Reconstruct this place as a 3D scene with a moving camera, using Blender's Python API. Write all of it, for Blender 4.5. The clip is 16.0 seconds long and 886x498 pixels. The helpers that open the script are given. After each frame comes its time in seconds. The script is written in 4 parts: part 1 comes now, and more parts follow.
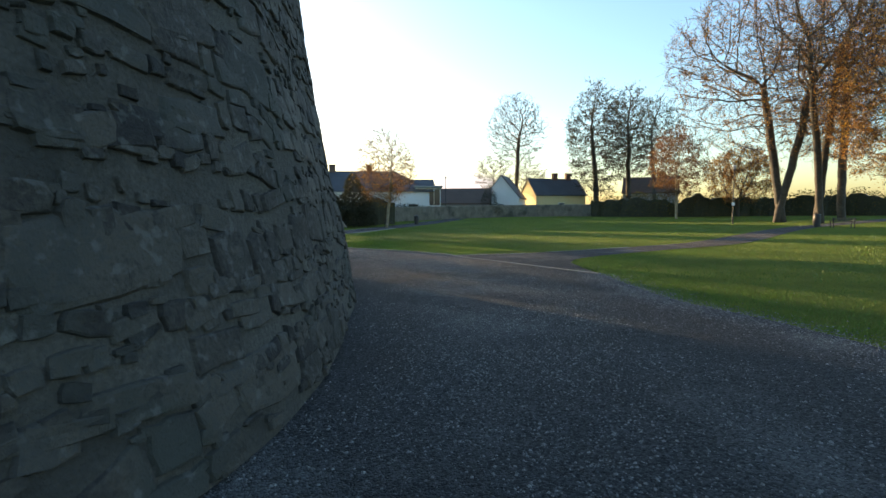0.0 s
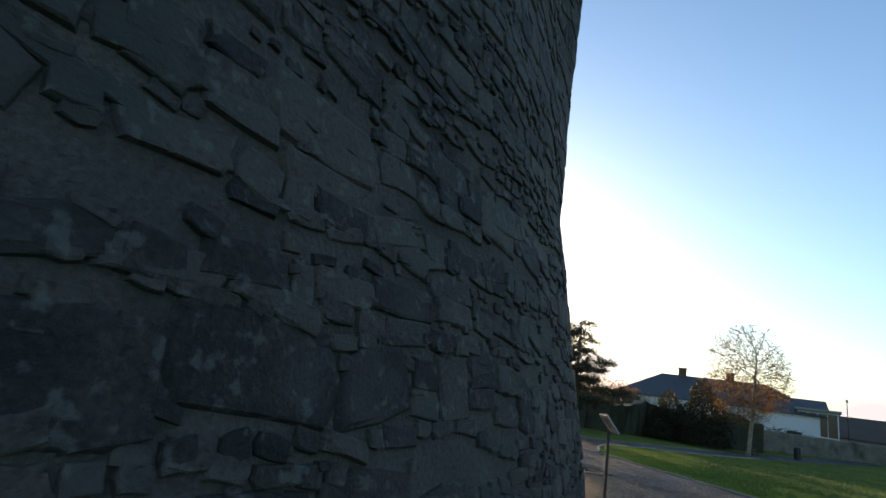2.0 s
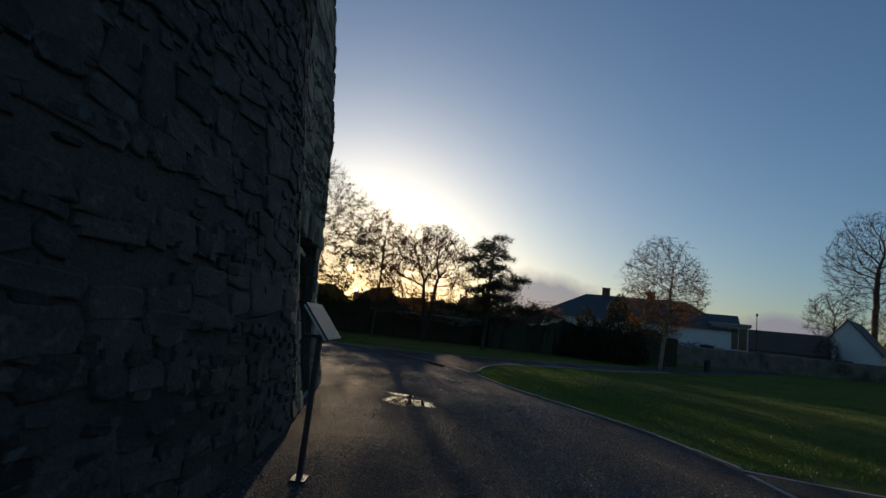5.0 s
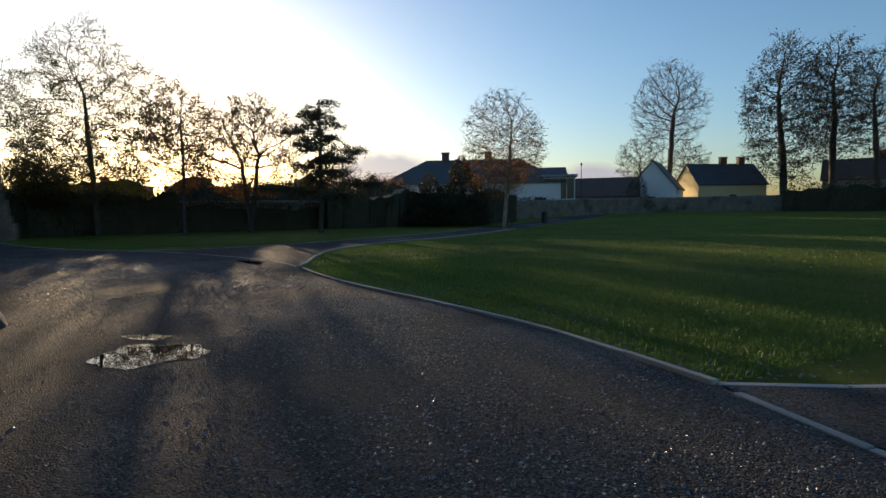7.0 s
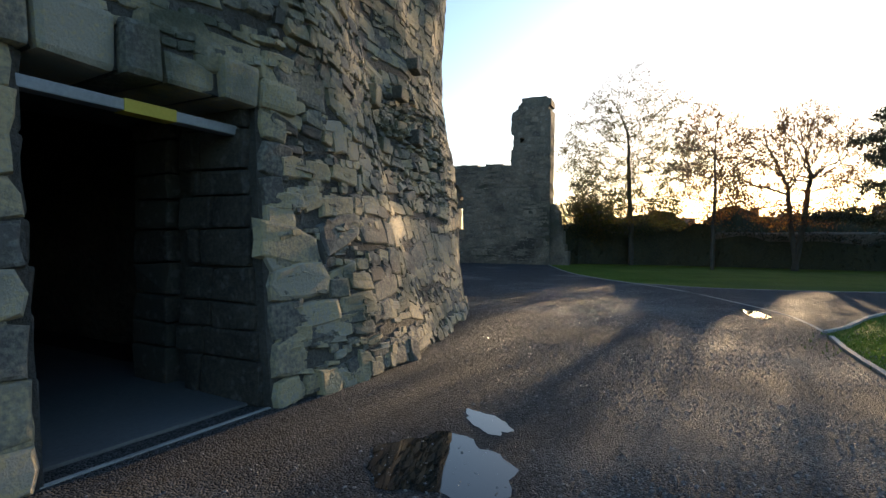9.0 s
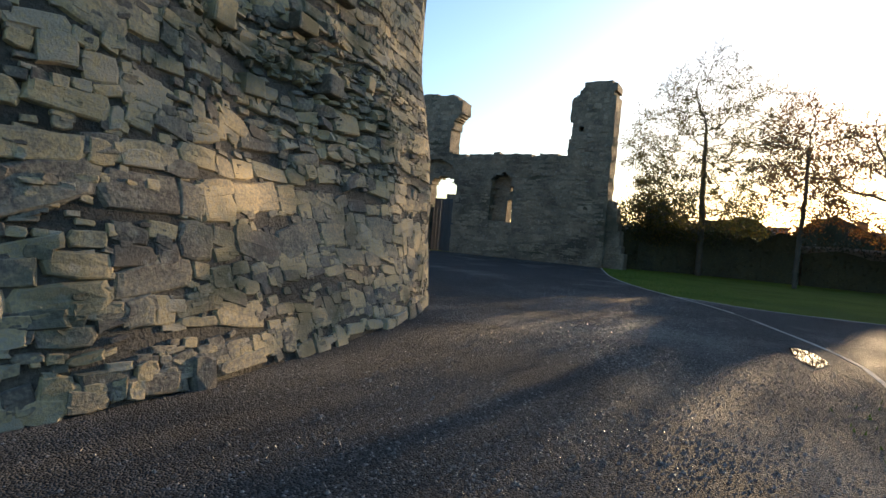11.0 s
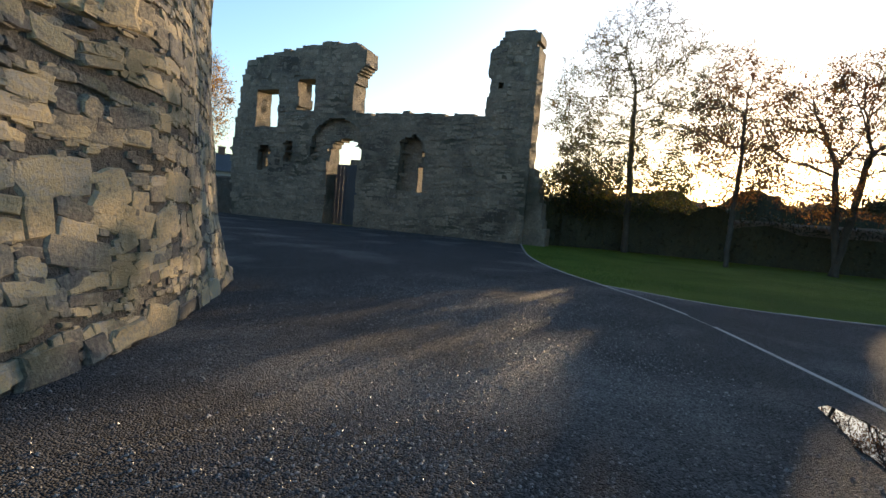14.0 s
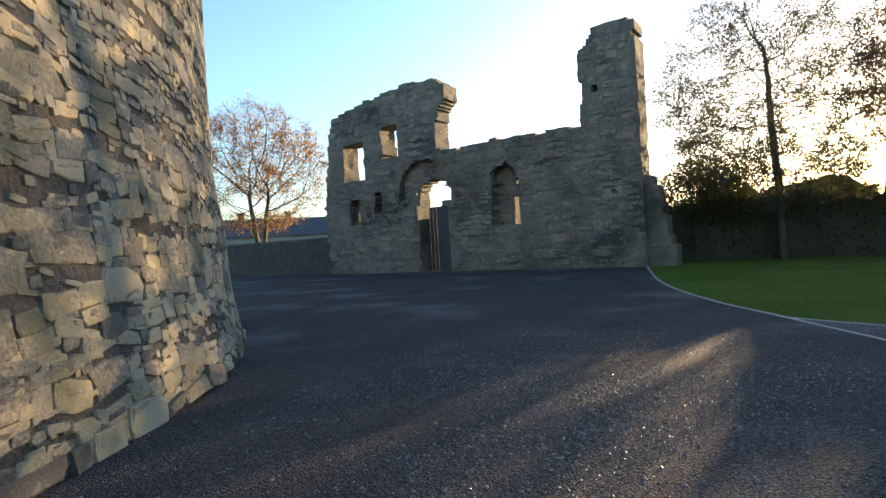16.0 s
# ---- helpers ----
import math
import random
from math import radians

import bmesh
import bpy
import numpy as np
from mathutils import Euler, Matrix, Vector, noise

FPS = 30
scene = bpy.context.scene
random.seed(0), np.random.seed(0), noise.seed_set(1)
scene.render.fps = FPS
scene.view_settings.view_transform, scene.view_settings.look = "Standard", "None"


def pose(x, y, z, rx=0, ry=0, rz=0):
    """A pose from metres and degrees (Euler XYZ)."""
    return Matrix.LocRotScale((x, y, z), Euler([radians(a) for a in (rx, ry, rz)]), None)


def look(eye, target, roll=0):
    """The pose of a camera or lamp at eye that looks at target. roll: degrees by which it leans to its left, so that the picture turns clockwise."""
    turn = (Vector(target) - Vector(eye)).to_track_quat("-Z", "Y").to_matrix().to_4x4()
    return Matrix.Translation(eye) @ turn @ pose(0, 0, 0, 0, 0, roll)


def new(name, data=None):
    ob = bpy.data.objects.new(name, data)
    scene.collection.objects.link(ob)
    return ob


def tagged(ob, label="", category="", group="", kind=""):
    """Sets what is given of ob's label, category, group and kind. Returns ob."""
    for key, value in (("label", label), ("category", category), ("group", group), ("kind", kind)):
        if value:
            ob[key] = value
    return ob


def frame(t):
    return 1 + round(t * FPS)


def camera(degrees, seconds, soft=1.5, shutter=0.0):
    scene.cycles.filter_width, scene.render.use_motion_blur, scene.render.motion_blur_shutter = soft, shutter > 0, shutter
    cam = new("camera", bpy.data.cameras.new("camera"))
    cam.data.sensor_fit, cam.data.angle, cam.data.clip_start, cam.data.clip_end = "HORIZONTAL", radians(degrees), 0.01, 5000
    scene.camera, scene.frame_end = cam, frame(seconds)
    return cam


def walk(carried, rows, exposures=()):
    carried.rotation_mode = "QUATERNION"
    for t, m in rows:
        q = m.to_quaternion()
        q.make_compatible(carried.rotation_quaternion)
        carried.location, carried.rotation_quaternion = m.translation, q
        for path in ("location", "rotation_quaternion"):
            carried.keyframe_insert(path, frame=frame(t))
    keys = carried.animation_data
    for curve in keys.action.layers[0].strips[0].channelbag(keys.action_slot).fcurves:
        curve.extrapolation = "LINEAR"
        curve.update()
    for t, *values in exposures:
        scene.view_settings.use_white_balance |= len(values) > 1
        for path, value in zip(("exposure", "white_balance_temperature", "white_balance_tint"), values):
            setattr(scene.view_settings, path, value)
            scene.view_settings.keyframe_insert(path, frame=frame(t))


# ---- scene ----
cam = camera(80.83, 16.0)
# seconds, eye, aim, roll
PATH = [
    (0, (0.000, 0.000, 1.489), (-0.993, 1.731, 1.350), -0.40),
    (0.5, (-0.513, 1.096, 1.423), (-1.704, 2.696, 1.267), 0.50),
    (1, (-1.051, 2.075, 1.428), (-2.502, 3.446, 1.302), 2.04),
    (1.5, (-1.399, 3.073, 1.384), (-3.041, 4.212, 1.475), 3.46),
    (2, (-1.712, 3.992, 1.409), (-3.511, 4.697, 1.927), 8.71),
    (2.5, (-2.168, 5.017, 1.393), (-3.749, 6.062, 2.032), 6.02),
    (3, (-2.524, 5.822, 1.361), (-4.193, 6.765, 1.931), 9.28),
    (3.2, (-2.689, 6.107, 1.363), (-4.245, 7.213, 1.958), 8.58),
    (5.3, (-5.037, 9.414, 1.359), (-6.785, 10.362, 1.570), 5.41),
    (5.5, (-5.297, 9.667, 1.393), (-6.987, 10.730, 1.513), 3.22),
    (6, (-6.037, 10.365, 1.373), (-7.554, 11.669, 1.332), -0.18),
    (6.5, (-6.716, 10.972, 1.378), (-8.206, 12.301, 1.266), 0.77),
    (7, (-7.529, 11.622, 1.341), (-8.908, 13.063, 1.194), -0.79),
    (7.5, (-8.062, 12.032, 1.395), (-9.866, 12.884, 1.253), 2.86),
    (8, (-8.768, 12.511, 1.372), (-10.678, 13.092, 1.247), 0.03),
    (8.2, (-8.955, 12.745, 1.372), (-10.939, 12.981, 1.270), -0.81),
    (10.3, (-11.448, 15.000, 1.366), (-13.350, 14.379, 1.367), 2.06),
    (10.5, (-11.703, 15.115, 1.396), (-13.579, 14.421, 1.391), 2.69),
    (11, (-12.390, 15.356, 1.387), (-14.295, 14.749, 1.322), 4.65),
    (11.5, (-13.170, 15.573, 1.364), (-15.113, 15.105, 1.292), 1.33),
    (12, (-13.932, 15.671, 1.369), (-15.876, 15.205, 1.295), 2.74),
    (12.5, (-14.776, 15.636, 1.341), (-16.757, 15.379, 1.241), 2.25),
    (13, (-15.588, 15.624, 1.332), (-17.528, 15.145, 1.243), 3.39),
    (13.5, (-16.302, 15.664, 1.328), (-18.275, 15.358, 1.221), 2.81),
    (14, (-17.022, 15.682, 1.386), (-18.987, 15.339, 1.244), 4.89),
    (14.5, (-17.804, 15.613, 1.479), (-19.770, 15.276, 1.327), 4.06),
    (15, (-18.648, 15.556, 1.450), (-20.587, 15.086, 1.325), 1.58),
    (15.5, (-19.432, 15.565, 1.418), (-21.300, 14.853, 1.344), 0.87),
    (16, (-20.212, 15.587, 1.382), (-22.057, 14.814, 1.377), -3.35),
]
# seconds, stops, kelvin, tint
EXPOSURES = [(0.0, 1.8, 7900, 12), (1.5, 1.85, 7900, 12), (2.0, 1.25, 7300, 12), (2.5, 0.1, 6800, 12), (3.2, -0.35, 6600, 12), (5.3, -0.6, 6300, 12), (5.5, -0.5, 6300, 12), (6.0, 0.05, 6500, 12), (7.0, 0.4, 6600, 12), (8.2, 1.2, 6800, 12), (10.3, 1.4, 7150, 12), (14.0, 1.5, 7200, 12), (15.0, 1.8, 7200, 12), (16.0, 2.0, 7200, 12)]

walk(cam, [(t, look(eye, target, roll)) for t, eye, target, roll in PATH], EXPOSURES)

# ---- world and sun ----
SUN_YAW, SUN_UP = 69.4, 6.5
world = bpy.data.worlds.new("world")
scene.world = world
world.use_nodes = True
wt = world.node_tree
sky = wt.nodes.new("ShaderNodeTexSky")
sky.sky_type, sky.sun_disc = 'NISHITA', False
sky.sun_elevation, sky.sun_rotation = radians(SUN_UP), radians(-SUN_YAW)
sky.air_density, sky.dust_density, sky.ozone_density = 1.1, 1.2, 3.5
wt.links.new(sky.outputs[0], wt.nodes["Background"].inputs[0])
wt.nodes["Background"].inputs[1].default_value = 0.19
sun_way = Vector((-math.sin(radians(SUN_YAW)) * math.cos(radians(SUN_UP)), math.cos(radians(SUN_YAW)) * math.cos(radians(SUN_UP)), math.sin(radians(SUN_UP))))
sun = new("sun", bpy.data.lights.new("sun", "SUN"))
sun.data.energy, sun.data.angle, sun.data.color = 5.0, radians(0.5), (1.0, 0.74, 0.45)
sun.matrix_world = look(sun_way * 200, (0, 0, 0))


# ---- materials ----
def material(name, tones, scale=3.0, fine=40.0, rough=0.8, bump=0.3, bump_scale=60.0, vary="", vary_by=0.35, speck=0.0, speck_colour=(0.5, 0.5, 0.45), metal=0.0, rough_to=None, dist=0.01, stain=None, stain_scale=0.6, trans=0.0, chips=0.0, spec=0.5):
    """A procedural surface: tones run along a two-scale noise; vary: '' or 'object' or 'island'."""
    m = bpy.data.materials.new(name)
    m.use_nodes = True
    t = m.node_tree
    b = t.nodes["Principled BSDF"]
    N, L = t.nodes.new, t.links.new
    co = N("ShaderNodeTexCoord")
    geo = N("ShaderNodeNewGeometry")
    n1, n2 = N("ShaderNodeTexNoise"), N("ShaderNodeTexNoise")
    for n, s, d in ((n1, scale, 5), (n2, fine, 6)):
        n.inputs["Scale"].default_value, n.inputs["Detail"].default_value = s, d
        L(geo.outputs["Position"], n.inputs["Vector"])
    mix = N("ShaderNodeMath"); mix.operation = 'MULTIPLY_ADD'
    L(n2.outputs["Fac"], mix.inputs[0]); mix.inputs[1].default_value = 0.5
    half = N("ShaderNodeMath"); half.operation = 'MULTIPLY'; half.inputs[1].default_value = 0.5
    L(n1.outputs["Fac"], half.inputs[0]); L(half.outputs[0], mix.inputs[2])
    fac = mix.outputs[0]
    if vary:
        src = N("ShaderNodeObjectInfo").outputs["Random"] if vary == "object" else geo.outputs["Random Per Island"]
        va = N("ShaderNodeMath"); va.operation = 'MULTIPLY_ADD'; va.inputs[1].default_value = vary_by
        L(src, va.inputs[0])
        sub = N("ShaderNodeMath"); sub.operation = 'SUBTRACT'; sub.inputs[1].default_value = vary_by / 2
        L(fac, sub.inputs[0]); L(sub.outputs[0], va.inputs[2])
        fac = va.outputs[0]
    ramp = N("ShaderNodeValToRGB")
    e = ramp.color_ramp.elements
    lo, hi = 0.3, 0.7
    for k, c in enumerate(tones):
        p = lo + (hi - lo) * k / max(1, len(tones) - 1)
        q = e[k] if k < 2 else e.new(p)
        q.position, q.color = p, (*c, 1)
    L(fac, ramp.inputs[0])
    col = ramp.outputs[0]
    if stain:
        n3 = N("ShaderNodeTexNoise"); n3.inputs["Scale"].default_value = stain_scale; n3.inputs["Detail"].default_value = 6
        L(geo.outputs["Position"], n3.inputs["Vector"])
        r3 = N("ShaderNodeMapRange"); r3.inputs[1].default_value, r3.inputs[2].default_value = 0.52, 0.68
        L(n3.outputs["Fac"], r3.inputs[0])
        mx = N("ShaderNodeMix"); mx.data_type = 'RGBA'
        L(r3.outputs[0], mx.inputs[0]); L(col, mx.inputs[6]); mx.inputs[7].default_value = (*stain, 1)
        col = mx.outputs[2]
    if speck:
        vo = N("ShaderNodeTexNoise"); vo.inputs["Scale"].default_value = fine * 0.35; vo.inputs["Detail"].default_value = 8
        L(geo.outputs["Position"], vo.inputs["Vector"])
        r4 = N("ShaderNodeMapRange"); r4.inputs[1].default_value, r4.inputs[2].default_value = 0.58, 0.66; r4.inputs[4].default_value = speck
        L(vo.outputs["Fac"], r4.inputs[0])
        mx = N("ShaderNodeMix"); mx.data_type = 'RGBA'
        L(r4.outputs[0], mx.inputs[0]); L(col, mx.inputs[6]); mx.inputs[7].default_value = (*speck_colour, 1)
        col = mx.outputs[2]
    chip = None
    if chips:
        chip = N("ShaderNodeTexVoronoi"); chip.inputs["Scale"].default_value = chips; chip.inputs["Randomness"].default_value = 1.0
        L(geo.outputs["Position"], chip.inputs["Vector"])
        bw = N("ShaderNodeSeparateColor"); L(chip.outputs["Color"], bw.inputs[0])
        cr = N("ShaderNodeMapRange"); cr.inputs[3].default_value, cr.inputs[4].default_value = 0.45, 1.9
        L(bw.outputs[0], cr.inputs[0])
        sc = N("ShaderNodeMix"); sc.data_type = 'RGBA'; sc.blend_type = 'MULTIPLY'; sc.inputs[0].default_value = 1.0
        L(col, sc.inputs[6]); L(cr.outputs[0], sc.inputs[7])
        col = sc.outputs[2]
    L(col, b.inputs["Base Color"])
    b.inputs["Metallic"].default_value = metal
    b.inputs["Specular IOR Level"].default_value = spec
    b.inputs["Roughness"].default_value = rough
    if rough_to is not None:
        rr = N("ShaderNodeMapRange"); rr.inputs[1].default_value, rr.inputs[2].default_value = 0.4, 0.6
        rr.inputs[3].default_value, rr.inputs[4].default_value = rough, rough_to
        L(n1.outputs["Fac"], rr.inputs[0]); L(rr.outputs[0], b.inputs["Roughness"])
    if bump:
        nb = N("ShaderNodeTexNoise"); nb.inputs["Scale"].default_value = bump_scale; nb.inputs["Detail"].default_value = 6; nb.inputs["Roughness"].default_value = 0.65
        L(geo.outputs["Position"], nb.inputs["Vector"])
        bm = N("ShaderNodeBump"); bm.inputs["Strength"].default_value = bump; bm.inputs["Distance"].default_value = dist
        L(nb.outputs["Fac"] if chip is None else chip.outputs["Distance"], bm.inputs["Height"]); bm.invert = chip is not None; L(bm.outputs[0], b.inputs["Normal"])
    if trans:
        out = t.nodes["Material Output"]
        tr = N("ShaderNodeBsdfTranslucent"); L(col, tr.inputs[0])
        ms = N("ShaderNodeMixShader"); ms.inputs[0].default_value = trans
        L(b.outputs[0], ms.inputs[1]); L(tr.outputs[0], ms.inputs[2]); L(ms.outputs[0], out.inputs[0])
    return m


STONE_TONES = [(0.085, 0.076, 0.066), (0.17, 0.15, 0.12), (0.27, 0.225, 0.155), (0.42, 0.325, 0.18), (0.32, 0.28, 0.215)]
# darker copy of the rubble tones, with the shaded side's dimness put into the colour
SHADE_TONES = [(0.013, 0.011, 0.0095), (0.027, 0.023, 0.019), (0.046, 0.039, 0.032), (0.075, 0.064, 0.05), (0.056, 0.052, 0.046)]
STONE_SHADE = material("shaded_rubble_stone", SHADE_TONES, 2.2, 30, 0.8, 0.8, 40, "island", 0.4, 0.4, (0.16, 0.16, 0.15), dist=0.025, stain=(0.04, 0.042, 0.035), stain_scale=1.1)
STONE_ONE = material("rubble_stone", STONE_TONES, 2.2, 30, 0.85, 0.7, 45, "object", 0.42, 0.28, (0.3, 0.3, 0.27), dist=0.02, stain=(0.075, 0.08, 0.05), stain_scale=1.1)
STONE_ALL = material("rubble_stone_field", STONE_TONES, 2.2, 30, 0.85, 0.7, 45, "island", 0.42, 0.28, (0.3, 0.3, 0.27), dist=0.02, stain=(0.075, 0.08, 0.05), stain_scale=1.1)
MORTAR = material("lime_mortar", [(0.05, 0.045, 0.039), (0.085, 0.077, 0.066), (0.14, 0.128, 0.108)], 1.3, 35, 0.95, 1.0, 22, speck=0.4, speck_colour=(0.045, 0.042, 0.038), dist=0.05, stain=(0.038, 0.036, 0.031), stain_scale=0.7)
RUIN_STONE = material("ruin_stone", [(0.085, 0.074, 0.061), (0.165, 0.14, 0.108), (0.235, 0.198, 0.148), (0.32, 0.275, 0.21)], 0.9, 14, 0.9, 0.8, 18, "island", 0.2, 0.4, (0.3, 0.29, 0.26), dist=0.04, stain=(0.06, 0.055, 0.045), stain_scale=0.35)
RUIN_CORE = material("ruin_core", [(0.095, 0.084, 0.069), (0.185, 0.161, 0.127), (0.29, 0.248, 0.188)], 1.2, 9, 0.95, 1.0, 9, dist=0.1, stain=(0.07, 0.07, 0.05), stain_scale=0.5)
PAVING = material("tarred_chippings", [(0.03, 0.03, 0.031), (0.052, 0.052, 0.053), (0.086, 0.084, 0.083)], 0.7, 60, 0.8, 1.0, 75, rough_to=0.92, dist=0.024, stain=(0.11, 0.108, 0.106), stain_scale=0.4, chips=72.0, spec=0.13)
PEBBLE = material("loose_chippings", [(0.04, 0.04, 0.042), (0.1, 0.1, 0.1), (0.21, 0.205, 0.2)], 9, 90, 0.28, 0.3, 200, "island", 0.5)
GRASS = material("mown_grass", [(0.08, 0.12, 0.021), (0.145, 0.2, 0.036), (0.205, 0.255, 0.05)], 0.5, 25, 0.9, 1.0, 40, dist=0.2, stain=(0.11, 0.16, 0.035), stain_scale=0.15, spec=0.06)
BLADE = material("grass_blade", [(0.055, 0.11, 0.014), (0.09, 0.18, 0.022), (0.13, 0.22, 0.04)], 0.6, 30, 0.6, 0, vary="island", vary_by=0.3, trans=0.35)
CONCRETE = material("concrete_edging", [(0.2, 0.19, 0.17), (0.3, 0.29, 0.27), (0.38, 0.37, 0.34)], 2, 50, 0.85, 0.5, 80, "object", 0.2)
BARK = material("grey_bark", [(0.03, 0.026, 0.022), (0.06, 0.052, 0.043), (0.1, 0.088, 0.07)], 3, 25, 0.9, 0.6, 30, dist=0.03)
BIRCH = material("pale_bark", [(0.12, 0.09, 0.06), (0.3, 0.24, 0.16), (0.4, 0.35, 0.27)], 3, 20, 0.85, 0.4, 30)
TWIG = material("twig", [(0.045, 0.036, 0.028), (0.085, 0.065, 0.048)], 2, 20, 0.9, 0)
LEAF_DARK = material("dark_leaf", [(0.014, 0.017, 0.008), (0.03, 0.034, 0.014), (0.055, 0.052, 0.022)], 0.8, 9, 0.6, 0, vary="island", vary_by=0.4, trans=0.25)
LEAF_ORANGE = material("autumn_leaf", [(0.14, 0.055, 0.014), (0.28, 0.13, 0.024), (0.38, 0.22, 0.04)], 0.6, 9, 0.6, 0, vary="island", vary_by=0.4, trans=0.45)
LEAF_RUST = material("rust_leaf", [(0.08, 0.035, 0.015), (0.17, 0.07, 0.025), (0.2, 0.12, 0.03)], 0.6, 9, 0.6, 0, vary="island", vary_by=0.4, trans=0.55)
LEAF_MIX = material("turning_leaf", [(0.03, 0.04, 0.012), (0.06, 0.07, 0.02), (0.14, 0.09, 0.02)], 0.5, 9, 0.6, 0, vary="island", vary_by=0.4, trans=0.55)
RENDER_WHITE = material("white_render", [(0.6, 0.6, 0.58), (0.72, 0.72, 0.7)], 0.5, 12, 0.85, 0.2, 60)
RENDER_YELLOW = material("cream_render", [(0.52, 0.42, 0.22), (0.6, 0.5, 0.28)], 0.5, 12, 0.85, 0.2, 60)
RENDER_GREY = material("grey_render", [(0.2, 0.2, 0.2), (0.3, 0.29, 0.28)], 0.5, 12, 0.85, 0.2, 60)
SLATE = material("roof_slate", [(0.035, 0.037, 0.042), (0.07, 0.072, 0.078)], 0.6, 8, 0.6, 0.6, 10, dist=0.03)
TILE = material("brown_roof_tile", [(0.07, 0.045, 0.035), (0.12, 0.08, 0.06)], 0.6, 8, 0.8, 0.6, 10, dist=0.03)
BRICK = material("chimney_brick", [(0.1, 0.06, 0.045), (0.18, 0.11, 0.08)], 1, 14, 0.9, 0.5, 20)
IRON = material("black_painted_steel", [(0.012, 0.012, 0.013), (0.025, 0.025, 0.026)], 4, 60, 0.45, 0.15, 120)
WHITE_PANEL = material("white_sign_face", [(0.66, 0.67, 0.68), (0.74, 0.75, 0.76)], 2, 40, 0.35, 0.05, 80)
GREY_INK = material("grey_print", [(0.2, 0.22, 0.24), (0.4, 0.42, 0.44)], 18, 60, 0.4, 0)
WOOD = material("weathered_wood", [(0.06, 0.045, 0.03), (0.12, 0.09, 0.06)], 2, 30, 0.8, 0.5, 40)
GATE_PAINT = material("slate_blue_gate_paint", [(0.035, 0.045, 0.058), (0.055, 0.068, 0.085)], 1, 20, 0.55, 0.3, 30)
SLAB = material("passage_floor_concrete", [(0.08, 0.08, 0.079), (0.14, 0.139, 0.135)], 1, 30, 0.7, 0.4, 50)
YELLOW = material("yellow_tape", [(0.45, 0.33, 0.03), (0.55, 0.42, 0.05)], 5, 40, 0.6, 0.1, 60)
BEAM = material("pale_steel_beam", [(0.2, 0.21, 0.22), (0.32, 0.33, 0.34)], 2, 40, 0.5, 0.1, 60)


def glassy(name, colour, rough, trans=0.0):
    m = bpy.data.materials.new(name)
    m.use_nodes = True
    b = m.node_tree.nodes["Principled BSDF"]
    b.inputs["Base Color"].default_value = (*colour, 1)
    b.inputs["Roughness"].default_value, b.inputs["IOR"].default_value = rough, 1.4
    b.inputs["Transmission Weight"].default_value = trans
    return m


WATER = glassy("standing_water", (0.012, 0.013, 0.013), 0.02)
PANE = glassy("window_pane", (0.03, 0.04, 0.05), 0.04)


# ---- building helpers ----
def mesh(name, verts, faces, mat):
    me = bpy.data.meshes.new(name)
    me.from_pydata([tuple(v) for v in verts], [], faces)
    me.materials.append(mat)
    me.validate()
    return me


def thing(name, label, category, at=(0, 0, 0), group="", kind="", turn=0.0):
    ob = new(name)
    ob.empty_display_size = 0.2
    ob.matrix_basis = pose(*at, 0, 0, turn)
    return tagged(ob, label, category, group, kind)


def part(name, verts, faces, mat, parent=None, label="", smooth=False):
    ob = new(name, mesh(name, verts, faces, mat))
    if smooth:
        for p in ob.data.polygons:
            p.use_smooth = True
    if parent:
        ob.parent = parent
    return tagged(ob, label)


def block(x0, x1, y0, y1, z0, z1, bevel=0.0):
    """Corners and faces of a box with its edges taken off by bevel."""
    bm = bmesh.new()
    bmesh.ops.create_cube(bm, size=1)
    for v in bm.verts:
        v.co = Vector((x0 + (v.co.x + 0.5) * (x1 - x0), y0 + (v.co.y + 0.5) * (y1 - y0), z0 + (v.co.z + 0.5) * (z1 - z0)))
    if bevel:
        bmesh.ops.bevel(bm, geom=list(bm.edges), offset=bevel, segments=2, affect='EDGES', profile=0.6)
    bm.verts.index_update()
    vs, fs = [v.co.copy() for v in bm.verts], [tuple(v.index for v in f.verts) for f in bm.faces]
    bm.free()
    return vs, fs


def join(*pieces):
    vs, fs = [], []
    for v, f in pieces:
        k = len(vs)
        vs += v
        fs += [tuple(i + k for i in face) for face in f]
    return vs, fs


def tube(points, radii, sides):
    """A tapered tube along points."""
    vs, fs = [], []
    for i, p in enumerate(points):
        d = (points[min(i + 1, len(points) - 1)] - points[max(i - 1, 0)]).normalized()
        a = d.orthogonal().normalized()
        b = d.cross(a)
        for k in range(sides):
            w = 2 * math.pi * k / sides
            vs.append(p + (a * math.cos(w) + b * math.sin(w)) * radii[i])
    for i in range(len(points) - 1):
        for k in range(sides):
            j = (k + 1) % sides
            fs.append((i * sides + k, i * sides + j, (i + 1) * sides + j, (i + 1) * sides + k))
    fs.append(tuple(range((len(points) - 1) * sides, len(points) * sides)))
    fs.append(tuple(range(sides - 1, -1, -1)))
    return vs, fs


